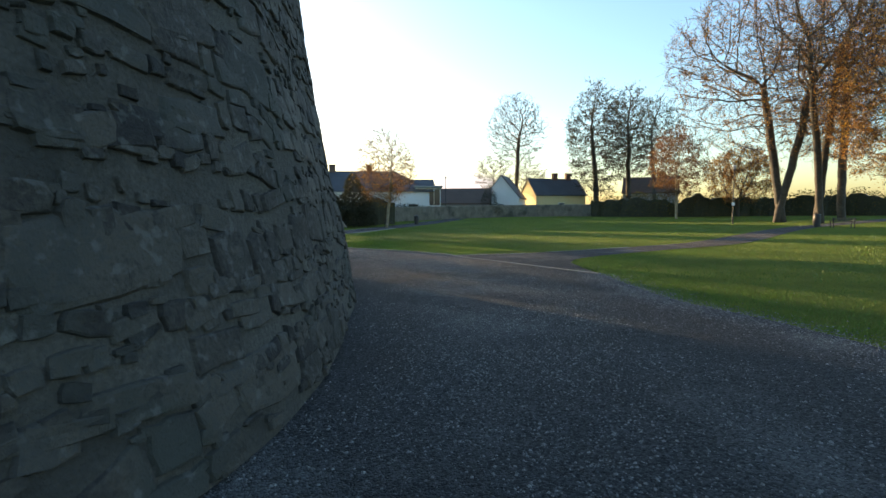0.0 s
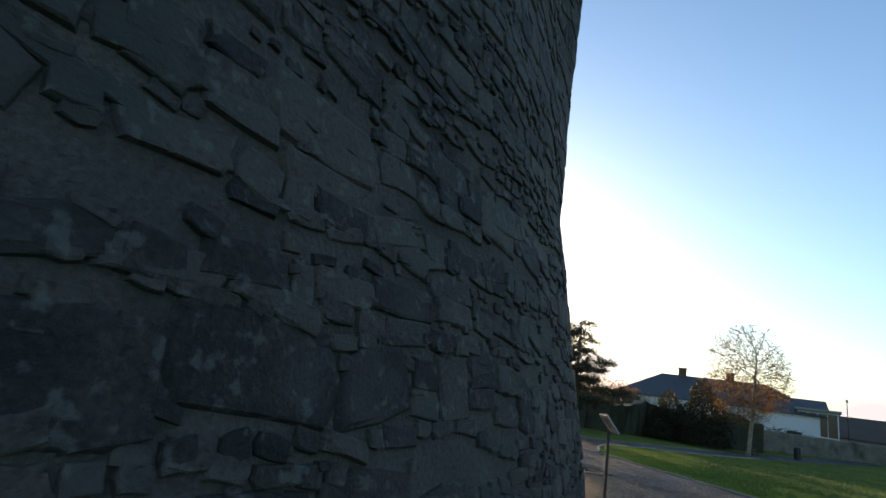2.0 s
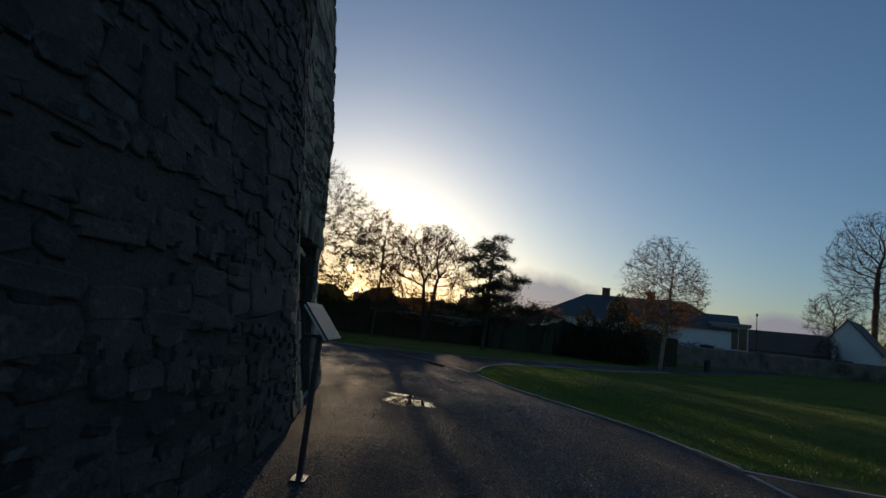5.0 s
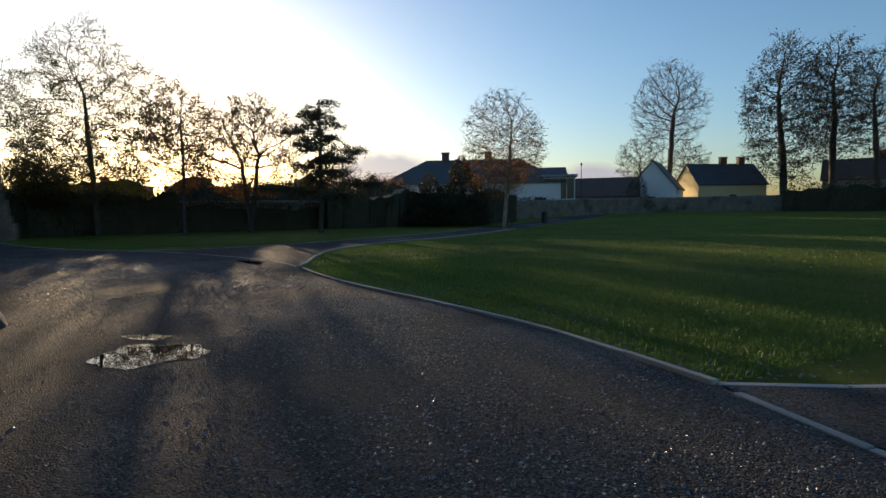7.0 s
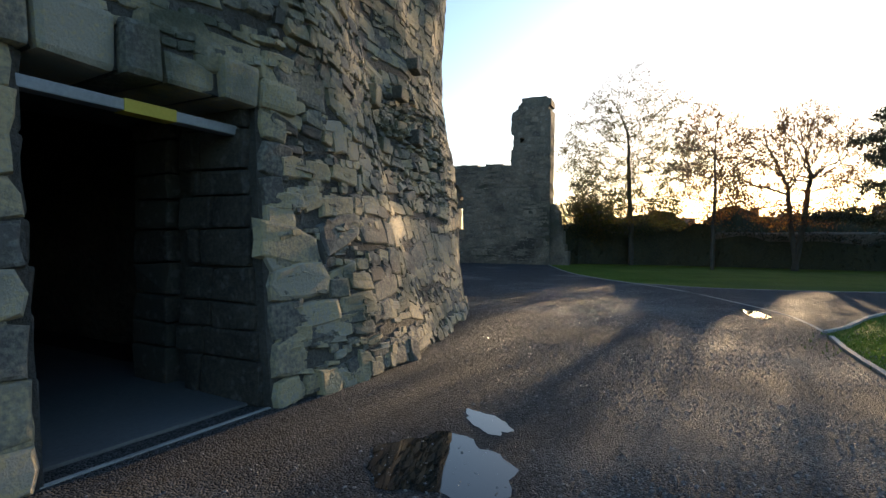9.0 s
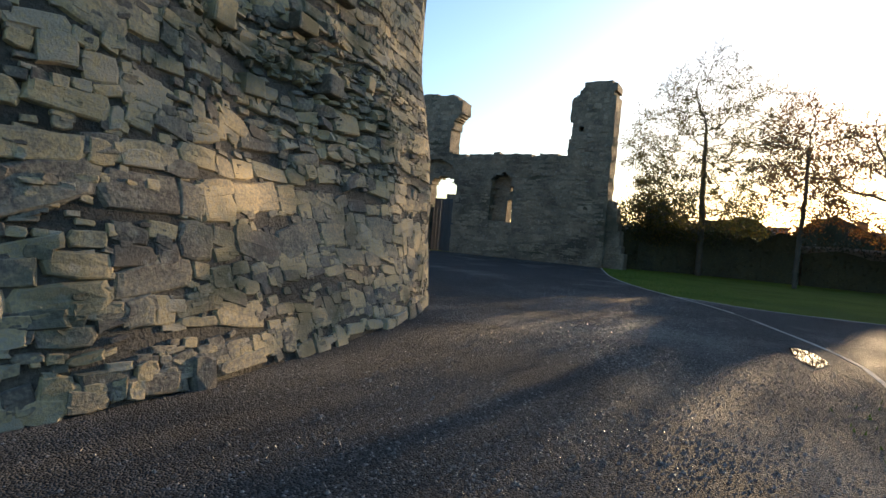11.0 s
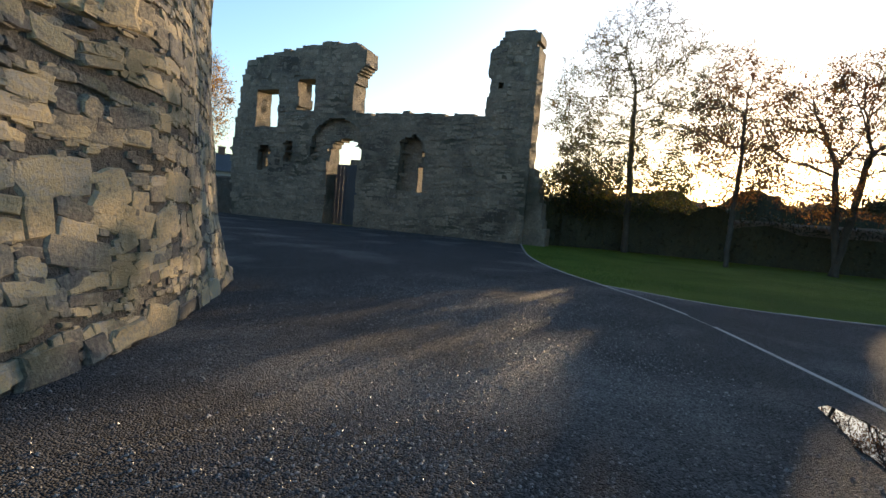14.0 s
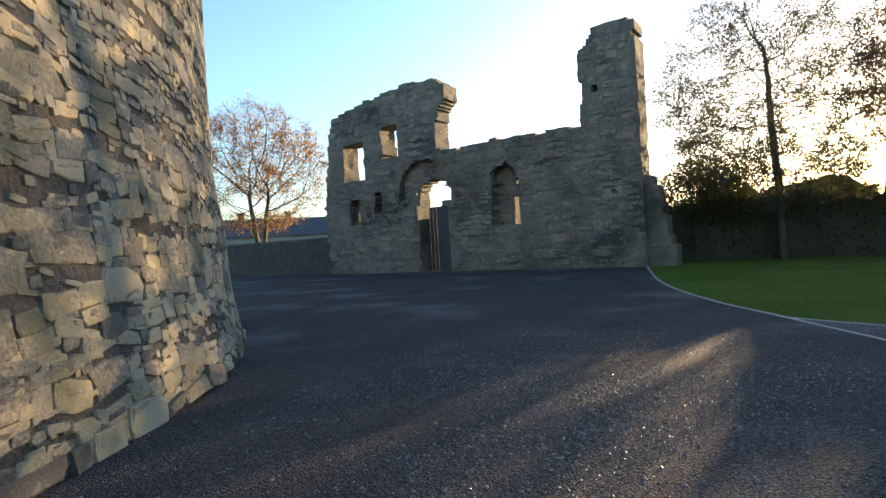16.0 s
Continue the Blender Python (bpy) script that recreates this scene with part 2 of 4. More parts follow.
def smooth_line(points, step):
    """Catmull-Rom through plan points, resampled at even steps of length."""
    P = [Vector(p) for p in points]
    P = [2 * P[0] - P[1]] + P + [2 * P[-1] - P[-2]]
    fine = []
    for a, b, c, d in zip(P, P[1:], P[2:], P[3:]):
        for k in range(24):
            t = k / 24
            fine.append(0.5 * (2 * b + (c - a) * t + (2 * a - 5 * b + 4 * c - d) * t * t + (3 * b - a - 3 * c + d) * t ** 3))
    fine.append(P[-2])
    out, left = [fine[0]], step
    for a, b in zip(fine, fine[1:]):
        seg = (b - a).length
        pos = 0.0
        while seg - pos >= left:
            pos += left
            out.append(a.lerp(b, pos / seg))
            left = step
        left -= seg - pos
    return out


def ground_z(x, y):
    d = math.hypot(x + 10, y - 10)
    t = min(1, max(0, (d - 38) / 60))
    return 0.85 * t * t * (3 - 2 * t)


# ---- ground, paving, edging ----
rings = [0, 4, 8, 14, 20, 28, 36, 42, 48, 54, 60, 66, 72, 80, 90, 100, 130, 180, 260, 400, 700, 1200, 2200]
gv, gf, K = [], [], 72
for r in rings:
    for k in range(K):
        x, y = -10 + r * math.cos(2 * math.pi * k / K), 10 + r * math.sin(2 * math.pi * k / K)
        gv.append((x, y, ground_z(x, y)))
for i in range(len(rings) - 1):
    for k in range(K):
        j = (k + 1) % K
        gf.append((i * K + k, (i + 1) * K + k, (i + 1) * K + j, i * K + j) if i else (k, K + k, K + j))
tagged(part("ground", gv, gf, GRASS), "mown green park lawn", "lawn", kind="structure")

LAWN_EAST = [(2.4, -14), (2.2, 0), (1.7, 6.0), (0.7, 7.9), (-0.8, 9.3), (-1.7, 10.6), (-2.9, 12.6)]
MOUTH = [(-2.9, 12.6), (-5.4, 13.95), (-7.7, 15.2), (-8.7, 15.8)]
EDGE_NORTH = [(-8.7, 15.8), (-10, 16.3), (-11.2, 16.65), (-13.1, 17.0), (-15.2, 17.3), (-17.2, 17.8), (-19.0, 18.4)]
STRIP = [(-19.0, 18.4), (-21.2, 18.8), (-24.1, 18.6), (-26.8, 18.2), (-29.4, 17.35), (-32.2, 16.4), (-37, 15.5), (-46.3, 14.9)]
BRANCH_R = [(-19.0, 18.4), (-19.8, 19.2), (-21.3, 20.4), (-23.4, 22.8), (-24.8, 26.8), (-26, 33), (-29.3, 42), (-34, 58), (-38, 74)]
BRANCH_L = [(-29.6, 17.25), (-28.0, 19.4), (-27.6, 22.6), (-28.2, 28), (-29.6, 34), (-33, 43), (-37.4, 58), (-41, 74)]
FOOT_L = [(-8.7, 15.8), (-7.6, 16.7), (-6.4, 18.2), (-3.8, 23), (-1.6, 29), (2.2, 49), (7, 62), (22, 90)]
FOOT_R = [(-2.9, 12.6), (-4.3, 15.0), (-4.2, 17.4), (-2, 22.5), (0.4, 28.5), (4.2, 48.6), (9, 61), (24, 89)]


def flat(name, points, z, mat, label, category):
    vs = [(p[0], p[1], z + ground_z(p[0], p[1])) for p in points]
    ob = part(name, vs, [tuple(range(len(vs)))], mat)
    bm = bmesh.new()
    bm.from_mesh(ob.data)
    bmesh.ops.triangulate(bm, faces=list(bm.faces))
    for f in bm.faces:
        if f.normal.z < 0:
            f.normal_flip()
    bm.to_mesh(ob.data)
    bm.free()
    return tagged(ob, label, category, kind="structure")


def xy(line, step=0.5):
    return [(p.x, p.y) for p in smooth_line(line, step)]


court = xy(LAWN_EAST) + xy(MOUTH)[1:] + xy(EDGE_NORTH)[1:] + xy(STRIP)[1:] + [(-46, 13), (-50.3, -6), (-53, -16), (-62, -50), (2.4, -50)]
flat("pavement", court, 0.006, PAVING, "dark tarred courtyard with loose wet chippings", "pavement")


def ribbon(name, left, right, z, mat, label):
    n = 60
    A, B = smooth_line(left, 0.4), smooth_line(right, 0.4)
    vs, fs = [], []
    for i in range(n + 1):
        for L in (A, B):
            p = L[round(i / n * (len(L) - 1))]
            vs.append((p.x, p.y, z + ground_z(p.x, p.y)))
    fs = [(2 * i, 2 * i + 1, 2 * i + 3, 2 * i + 2) for i in range(n)]
    ob = part(name, vs, fs, mat)
    for p in ob.data.polygons:
        if p.normal.z < 0:
            p.flip()
    return tagged(ob, label, "path", kind="structure")


ribbon("road", BRANCH_L, BRANCH_R, 0.011, PAVING, "tarred park path running to the far houses")
ribbon("footpath", FOOT_L, FOOT_R, 0.016, PAVING, "narrow tarred path crossing the lawn")


def edging(name, line, label, high=0.042):
    kerb = thing(name, label, "kerb", kind="structure")
    P = smooth_line(line, 0.92)
    for a, b in zip(P, P[1:]):
        L, w = (b - a).length, math.atan2(b.y - a.y, b.x - a.x)
        if a.length > 75:
            continue
        vs, fs = EDGE_PIECE
        ob = new("edging_slab", EDGE_MESH)
        ob.parent = kerb
        z = ground_z(a.x, a.y) + high - 0.05 + random.uniform(-0.006, 0.004)
        ob.matrix_basis = pose(a.x, a.y, z, random.uniform(-1.5, 1.5), 0, math.degrees(w) + random.uniform(-0.6, 0.6))
    return kerb


EDGE_PIECE = block(0.004, 0.912, -0.036, 0.036, -0.1, 0.05, 0.008)
EDGE_MESH = mesh("edging_slab", *EDGE_PIECE, CONCRETE)
edging("kerb_lawn", EDGE_NORTH, "pale concrete edging along the curved lawn")
edging("kerb_mouth", MOUTH, "pale flush concrete strip across the path mouth", 0.018)
edging("kerb_strip", STRIP, "pale flush concrete strip across the courtyard", 0.016)
edging("kerb_path", BRANCH_R[:7], "pale concrete edging beside the park path")
edging("kerb_far_path", BRANCH_L[:6], "pale concrete edging beside the park path", 0.02)
edging("kerb_footpath", FOOT_L[:4], "pale concrete edging at the narrow path", 0.02)


def puddle(x, y, rx, ry, turn, seed, label, z=0.0105):
    rnd = random.Random(seed)
    vs = [(0, 0, 0)]
    n = 40
    ph = [rnd.uniform(0, 6.28) for _ in range(4)]
    for k in range(n):
        a = 2 * math.pi * k / n
        r = 1 + 0.08 * math.sin(2 * a + ph[0]) + 0.1 * math.sin(3 * a + ph[1]) + 0.08 * math.sin(5 * a + ph[2]) + 0.06 * math.sin(11 * a + ph[3])
        vs.append((rx * r * math.cos(a), ry * r * math.sin(a), 0))
    ob = part("puddle", vs, [(0, 1 + k, 1 + (k + 1) % n) for k in range(n)], WATER)
    ob.matrix_basis = pose(x, y, z, 0, 0, turn)
    return tagged(ob, label, "puddle")


puddle(-12.95, 13.2, 0.5, 0.42, 20, 2, "shallow rainwater puddle on the tarred courtyard")
puddle(-13.75, 13.42, 0.3, 0.12, 35, 5, "small rainwater puddle beside a larger one")
puddle(-21.1, 18.2, 0.7, 0.2, -8, 3, "long rainwater puddle beside the concrete strip", 0.017)


# ---- rubble masonry ----
def rubble(surface, u0, u1, z0, z1, size, keep, proud, rnd, joint=lambda u: 0.0):
    """Stones of uneven size laid in wavy courses on surface(u, z) -> place, normal."""
    z = z0
    while z < z1:
        h = rnd.choice((0.07, 0.09, 0.12, 0.15, 0.18, 0.22, 0.3)) * size
        u = u0 - rnd.uniform(0, 0.3)
        wav = rnd.uniform(0, 99)
        while u < u1:
            w = h * rnd.choice((0.8, 1.2, 1.7, 2.3, 3.0)) * rnd.uniform(0.85, 1.15)
            w = max(0.11 * size, min(w, 0.7 * size))
            rows = [(z, z + h)]
            if h > 0.2 * size and rnd.random() < 0.4:
                m = z + h * rnd.uniform(0.35, 0.65)
                rows = [(z, m), (m, z + h)]
            for a, b in rows:
                spans = [(u, u + w)]
                if len(rows) > 1 and w > 0.4 * size:
                    c = u + w * rnd.uniform(0.35, 0.65)
                    spans = [(u, c), (c, u + w)]
                for c, d in spans:
                    dz = 0.09 * size * math.sin(0.9 * (c + d) / 2 + wav) + 0.05 * math.sin(2.3 * c + wav * 2) + rnd.uniform(-0.03, 0.03) * size
                    cu, cz = (c + d) / 2, (a + b) / 2 + dz
                    if cz - (b - a) / 2 < z0 - 0.03 or not keep(cu, cz):
                        continue
                    yield stone(surface, cu, cz, (d - c) / 2, (b - a) / 2, proud(cu, cz), rnd, joint(cu))
            u += w
        z += h


def stone(surface, cu, cz, hu, hz, proud, rnd, wide=0.0):
    gap = 0.001 + 0.006 * rnd.random() + wide * rnd.uniform(0.4, 1.2)
    hu, hz = max(0.02, hu - gap), max(0.02, hz - gap)
    turn = rnd.gauss(0, 0.13)
    ring = []
    for x, y in ((-1, -1), (0, -1), (1, -1), (1, 0), (1, 1), (0, 1), (-1, 1), (-1, 0)):
        cut = rnd.uniform(0.84, 1.0) if x and y else 1.0
        px = x * hu * cut * rnd.uniform(0.86, 1.12)
        py = y * hz * cut * rnd.uniform(0.84, 1.14)
        ring.append((px - turn * py, py + turn * px))
    tilt_u, tilt_z = rnd.uniform(-0.35, 0.35) * proud / hu, rnd.uniform(-0.35, 0.35) * proud / hz
    p0, n0 = surface(cu, cz)
    vs = []
    for scale, depth in ((1.1, -0.02), (0.98, proud * 0.72), (0.84, proud)):
        for x, y in ring:
            x, y = x * scale, y * scale
            p, n = surface(cu + x, cz + y)
            d = depth + ((x * tilt_u + y * tilt_z) + rnd.uniform(-0.25, 0.25) * proud if depth > 0 else 0)
            vs.append(p + n * d)
    fs = []
    for k in (0, 1):
        for i in range(8):
            j = (i + 1) % 8
            fs.append((k * 8 + i, k * 8 + j, k * 8 + 8 + j, k * 8 + 8 + i))
    fs.append(tuple(range(16, 24)))
    return cu, cz, vs, fs


# ---- the keep ----
KEEP_PLAN = [(-14, -20), (-5.5, -15), (-3.0, -9), (-2.3, -4), (-2.2, 0), (-2.45, 1.8), (-3.05, 3.2), (-3.95, 4.6), (-4.75, 5.6), (-5.6, 6.7), (-6.7, 7.8), (-8.3, 9.15), (-10.4, 10.4), (-12.25, 11.15), (-13.75, 11.75), (-14.9, 12.3), (-15.8, 12.52), (-16.9, 12.56), (-18.4, 12.64), (-20, 12.52), (-21.7, 12.12), (-23.2, 11.5), (-24.5, 10.9), (-26.1, 9.75), (-28.0, 7.8), (-29.6, 4.8), (-30.2, 0), (-28, -9), (-22, -18)]
STEP = 0.1
LINE = smooth_line(KEEP_PLAN, STEP)
NORM = []
for i in range(len(LINE)):
    d = LINE[min(i + 4, len(LINE) - 1)] - LINE[max(i - 4, 0)]
    NORM.append(Vector((d.y, -d.x)).normalized())


def along(x, y):
    """Length along the keep's foot nearest to a plan point."""
    return STEP * min(range(len(LINE)), key=lambda i: (LINE[i].x - x) ** 2 + (LINE[i].y - y) ** 2)


U_GATE0, U_GATE1 = along(-12.25, 11.15), along(-13.75, 11.75)
U_SCAR = along(-18.5, 12.8)
GATE_TOP = 2.5
# how far the face lies inside the foot line at each height, along the wall
HEIGHTS = (0, 1, 2, 3, 4.5, 7)
INSET = [(along(x, y), row) for (x, y), row in (
    ((-2.45, 1.8), (0.0, 0.24, 0.44, 0.63, 0.84, 1.07)), ((-3.95, 4.6), (0.0, 0.22, 0.42, 0.61, 0.84, 1.12)),
    ((-5.6, 6.7), (-0.07, 0.11, 0.31, 0.47, 0.73, 1.05)), ((-8.3, 9.15), (-0.13, -0.01, 0.16, 0.35, 0.61, 0.88)),
    ((-10.4, 10.4), (-0.05, 0.03, 0.14, 0.26, 0.46, 0.46)), ((-12.25, 11.15), (0.0, 0.2, 0.34, 0.45, 0.58, 0.72)),
    ((-13.75, 11.75), (0.05, 0.17, 0.27, 0.3, 0.35, 0.63)), ((-15.8, 12.52), (0.12, 0.39, 0.62, 0.81, 1.05, 1.37)),
    ((-16.9, 12.56), (0.05, 0.49, 0.81, 1.05, 1.3, 1.55)), ((-18.4, 12.64), (0.07, 0.43, 0.68, 0.89, 1.06, 1.1)),
    ((-20, 12.52), (0.0, 0.25, 0.42, 0.58, 0.8, 0.5)), ((-21.7, 12.12), (-0.03, 0.02, 0.06, 0.2, 0.45, 0.45)),
    ((-24.5, 10.9), (-0.08, 0.15, 0.26, 0.35, 0.45, 0.4)), ((-28, 7.8), (-0.02, 0.1, 0.17, 0.26, 0.3, 0.3)))]


def batter(u, z):
    k = 0
    while k < len(INSET) - 2 and u > INSET[k + 1][0]:
        k += 1
    (u0, a), (u1, b) = INSET[k], INSET[k + 1]
    f = min(1, max(0, (u - u0) / (u1 - u0)))
    f = f * f * (3 - 2 * f)
    j = 0
    while j < len(HEIGHTS) - 2 and z > HEIGHTS[j + 1]:
        j += 1
    g = min(1.6, (z - HEIGHTS[j]) / (HEIGHTS[j + 1] - HEIGHTS[j]))
    row = [p + (q - p) * f for p, q in zip(a, b)]
    return row[j] + (row[j + 1] - row[j]) * g


def keep_surface(u, z):
    f = min(max(u / STEP, 0), len(LINE) - 1.001)
    i = int(f)
    p, n = LINE[i].lerp(LINE[i + 1], f - i), NORM[i].lerp(NORM[i + 1], f - i).normalized()
    wave = 0.05 * noise.noise((u * 0.45, z * 0.5, 3.1)) + 0.025 * noise.noise((u * 1.6, z * 1.7, 7.7))
    q = p + n * (-batter(u, z) + wave * min(1, z + 0.3))
    return Vector((q.x, q.y, z)), Vector((n.x, n.y, 0.12)).normalized()


def in_gate(u, z):
    return U_GATE0 < u < U_GATE1 and z < GATE_TOP


U_LAST = STEP * (len(LINE) - 1)
cols = sorted({round(k * 0.2, 3) for k in range(int(U_LAST / 0.2))} | {U_GATE0, U_GATE1})
cols = [c for c in cols if c in (U_GATE0, U_GATE1) or min(abs(c - U_GATE0), abs(c - U_GATE1)) > 0.08]
zs = [-0.15] + [0.25 * k for k in range(1, 24)] + [6, 6.5, 7, 7.5, 8, 9, 10, 11, 12.5, 14]
kv, kf = [], []
for z in zs:
    for c in cols:
        p, n = keep_surface(c, max(z, 0))
        top = z + (noise.noise((c * 0.5, 0, 0)) * 0.8 if z == zs[-1] else 0)
        rough = 0.012 + 0.008 * noise.noise((c * 5, z * 5, 1))
        kv.append((p.x - n.x * rough, p.y - n.y * rough, top))
nc = len(cols)
for r in range(len(zs) - 1):
    for c in range(nc - 1):
        if not in_gate((cols[c] + cols[c + 1]) / 2, (zs[r] + zs[r + 1]) / 2):
            kf.append((r * nc + c + 1, r * nc + c, (r + 1) * nc + c, (r + 1) * nc + c + 1))
# inner face and top, so that the wall is 1.9 m thick
THICK = 1.9
k0 = len(kv)
for z in zs:
    for c in cols:
        p, n = keep_surface(c, max(z, 0))
        kv.append((p.x - n.x * THICK, p.y - n.y * THICK, z))
for r in range(len(zs) - 1):
    for c in range(nc - 1):
        if not in_gate((cols[c] + cols[c + 1]) / 2, (zs[r] + zs[r + 1]) / 2):
            kf.append((k0 + r * nc + c, k0 + r * nc + c + 1, k0 + (r + 1) * nc + c + 1, k0 + (r + 1) * nc + c))
r = len(zs) - 1
for c in range(nc - 1):
    kf.append((r * nc + c + 1, r * nc + c, k0 + r * nc + c, k0 + r * nc + c + 1))
g0, g1, gr = cols.index(U_GATE0), cols.index(U_GATE1), zs.index(GATE_TOP)
for r in range(gr):
    kf.append((r * nc + g0, k0 + r * nc + g0, k0 + (r + 1) * nc + g0, (r + 1) * nc + g0))
    kf.append((k0 + r * nc + g1, r * nc + g1, (r + 1) * nc + g1, k0 + (r + 1) * nc + g1))
for c in range(g0, g1):
    kf.append((gr * nc + c, k0 + gr * nc + c, k0 + gr * nc + c + 1, gr * nc + c + 1))
wall_keep = tagged(part("wall_keep", kv, kf, MORTAR), "tall rounded keep wall of grey rubble stone", "castle wall", kind="structure")

# ---- gate passage through the keep wall ----
pa, na = keep_surface(U_GATE0, 0)
pb, nb_ = keep_surface(U_GATE1, 0)
gate_way = (pb - pa).normalized()
gate_in = Vector((gate_way.y, -gate_way.x, 0))
if gate_in.dot(Vector((na.x, na.y, 0))) > 0:
    gate_in = -gate_in
gate_wide = (pb - pa).length


def gate_point(a, b, z):
    """a metres along the opening, b metres in from its mouth."""
    p = pa + gate_way * a + gate_in * b
    return Vector((p.x, p.y, z))


def gate_block(a0, a1, b0, b1, z0, z1, bevel=0.01):
    vs, fs = block(a0, a1, b0, b1, z0, z1, bevel)
    vs = [gate_point(v.x, v.y, v.z) for v in vs]
    if gate_way.cross(gate_in).z < 0:
        fs = [tuple(reversed(f)) for f in fs]
    return vs, fs


tagged(part("floor", *gate_block(-0.3, gate_wide + 0.3, 0.25, 8, -0.1, 0.03)[:2], SLAB), "worn grey concrete passage floor", "floor", kind="structure")
for name, a0, a1, b0, b1, z0, z1 in (("wall_passage_a", -1.6, -0.9, 1.6, 8, -0.1, 4), ("wall_passage_b", gate_wide + 0.9, gate_wide + 1.6, 1.6, 8, -0.1, 4), ("wall_passage_end", -1.6, gate_wide + 1.6, 8, 8.5, -0.1, 4)):
    tagged(part(name, *gate_block(a0, a1, b0, b1, z0, z1), RUIN_CORE), "dark rubble wall inside the gate passage", "wall", kind="structure")
tagged(part("ceiling", *gate_block(-1.6, gate_wide + 1.6, 1.6, 8.5, 3.6, 3.9), RUIN_CORE), "dark rough passage vault", "ceiling", kind="structure")
tagged(part("door_sill", *gate_block(-0.02, gate_wide + 0.02, 0.03, 0.07, -0.05, 0.014, 0.006), CONCRETE), "thin pale stone threshold strip at the gate", "threshold", kind="structure")
beam = thing("lintel_beam", "pale steel beam with a yellow tape band under the lintel", "beam")
part("bar", *gate_block(-0.05, gate_wide + 0.05, 0.42, 0.54, GATE_TOP - 0.24, GATE_TOP - 0.16), BEAM, beam)
part("tape_band", *gate_block(gate_wide * 0.4, gate_wide * 0.64, 0.415, 0.545, GATE_TOP - 0.246, GATE_TOP - 0.154, 0.004), YELLOW, beam, "yellow tape band")
lintel = thing("gate_lintel", "rough grey stone lintel over the gate", "lintel")
rl = random.Random(5)
a = -0.35
while a < gate_wide + 0.3:
    w = rl.uniform(0.25, 0.5)
    vs, fs = gate_block(a, min(a + w, gate_wide + 0.4), batter(U_GATE0 + a, GATE_TOP) - 0.07 + rl.uniform(-0.04, 0.03), 1.1, GATE_TOP - 0.02, GATE_TOP + rl.uniform(0.2, 0.4), 0.05)
    part("lintel_stone", [v + Vector((noise.noise(v * 3) * 0.04, noise.noise(v * 3.7) * 0.04, noise.noise(v * 4.1) * 0.03)) for v in vs], fs, STONE_ONE, lintel)
    a += w + 0.015
# dressed stones of the two jambs
for side, name in ((0, "jamb_near"), (1, "jamb_far")):
    jamb = thing(name, "squared grey jamb stones of the gate", "jamb", kind="structure")
    z = 0.0
    while z < GATE_TOP - 0.1:
        h = min(rl.uniform(0.22, 0.38), GATE_TOP - z)
        t = rl.uniform(0.28, 0.55)
        for b0, b1 in ((batter(U_GATE0 if side == 0 else U_GATE1, z + h) + 0.05, 0.35 + t), (0.38 + t, 1.0 + rl.uniform(0, 0.3)), (1.36, 1.88)):
            a0, a1 = (-0.15, 0.035 + rl.uniform(0, 0.02)) if side == 0 else (gate_wide - 0.035 - rl.uniform(0, 0.02), gate_wide + 0.15)
            if b1 - b0 > 0.1:
                vs, fs = gate_block(a0, a1, b0, b1, z + 0.006, z + h - 0.006, 0.03)
                # shade in the gate reveal is put into this darker stone colour
                part("jamb_stone", [v + 0.035 * noise.noise_vector(v * 4) for v in vs], fs, STONE_SHADE, jamb)
        z += h

# ---- information board ----
board = thing("information_board", "white information panel on a black steel post", "sign", (-9.03, 10.31, 0), turn=152.5)
part("post", *join(block(-0.035, 0.035, -0.02, 0.02, 0.0, 1.16, 0.006), block(-0.03, 0.03, -0.02, 0.14, 1.14, 1.17, 0.005)), IRON, board)
part("foot", *block(-0.09, 0.09, -0.06, 0.06, 0.0, 0.02, 0.004), IRON, board)
tilt = Matrix.Translation((0, 0.0, 1.27)) @ Euler((radians(-38), 0, 0)).to_matrix().to_4x4()
vs, fs = block(-0.31, 0.31, -0.014, 0.004, -0.165, 0.165, 0.005)
panel = part("panel", [tilt @ v for v in vs], fs, WHITE_PANEL, board)
vs, fs = block(-0.32, 0.32, -0.03, -0.014, -0.175, 0.175, 0.004)
part("backing", [tilt @ v for v in vs], fs, IRON, board)
vs, fs = block(-0.07, 0.09, 0.004, 0.006, -0.06, 0.1)
part("picture", [tilt @ v for v in vs], fs, GREY_INK, panel, "grey printed picture")
for k in range(6):
    vs, fs = block(-0.28, -0.12, 0.004, 0.0055, 0.09 - k * 0.03, 0.1 - k * 0.03)
    part("text_line", [tilt @ v for v in vs], fs, GREY_INK, panel)


# ---- ruined gable wall ----
R0, RD = Vector((-45.7, 12.36)), Vector((-0.225, -0.974)).normalized()
RN = Vector((-RD.y, RD.x))
if RN.x < 0:
    RN = -RN
OUTLINE = [(-2.75, -0.3), (-2.65, 11.1), (-1.7, 11.35), (-0.9, 11.3), (-0.45, 10.7), (0.0, 10.1), (-0.12, 8.5), (0.05, 6.85), (3.2, 6.9), (5.6, 6.9), (8.1, 6.8), (8.55, 7.1), (8.45, 9.1), (7.8, 9.9), (7.8, 10.5), (8.6, 11.1), (9.6, 11.2), (11.7, 11.1), (14.1, 10.85), (16.3, 10.45), (17.1, 10.2), (17.6, 7.7), (18.15, 4.0), (17.7, -0.3)]


def inside(s, z, poly):
    odd = False
    for (x0, y0), (x1, y1) in zip(poly, poly[1:] + poly[:1]):
        if (y0 > z) != (y1 > z) and s < (x1 - x0) * (z - y0) / (y1 - y0) + x0:
            odd = not odd
    return odd


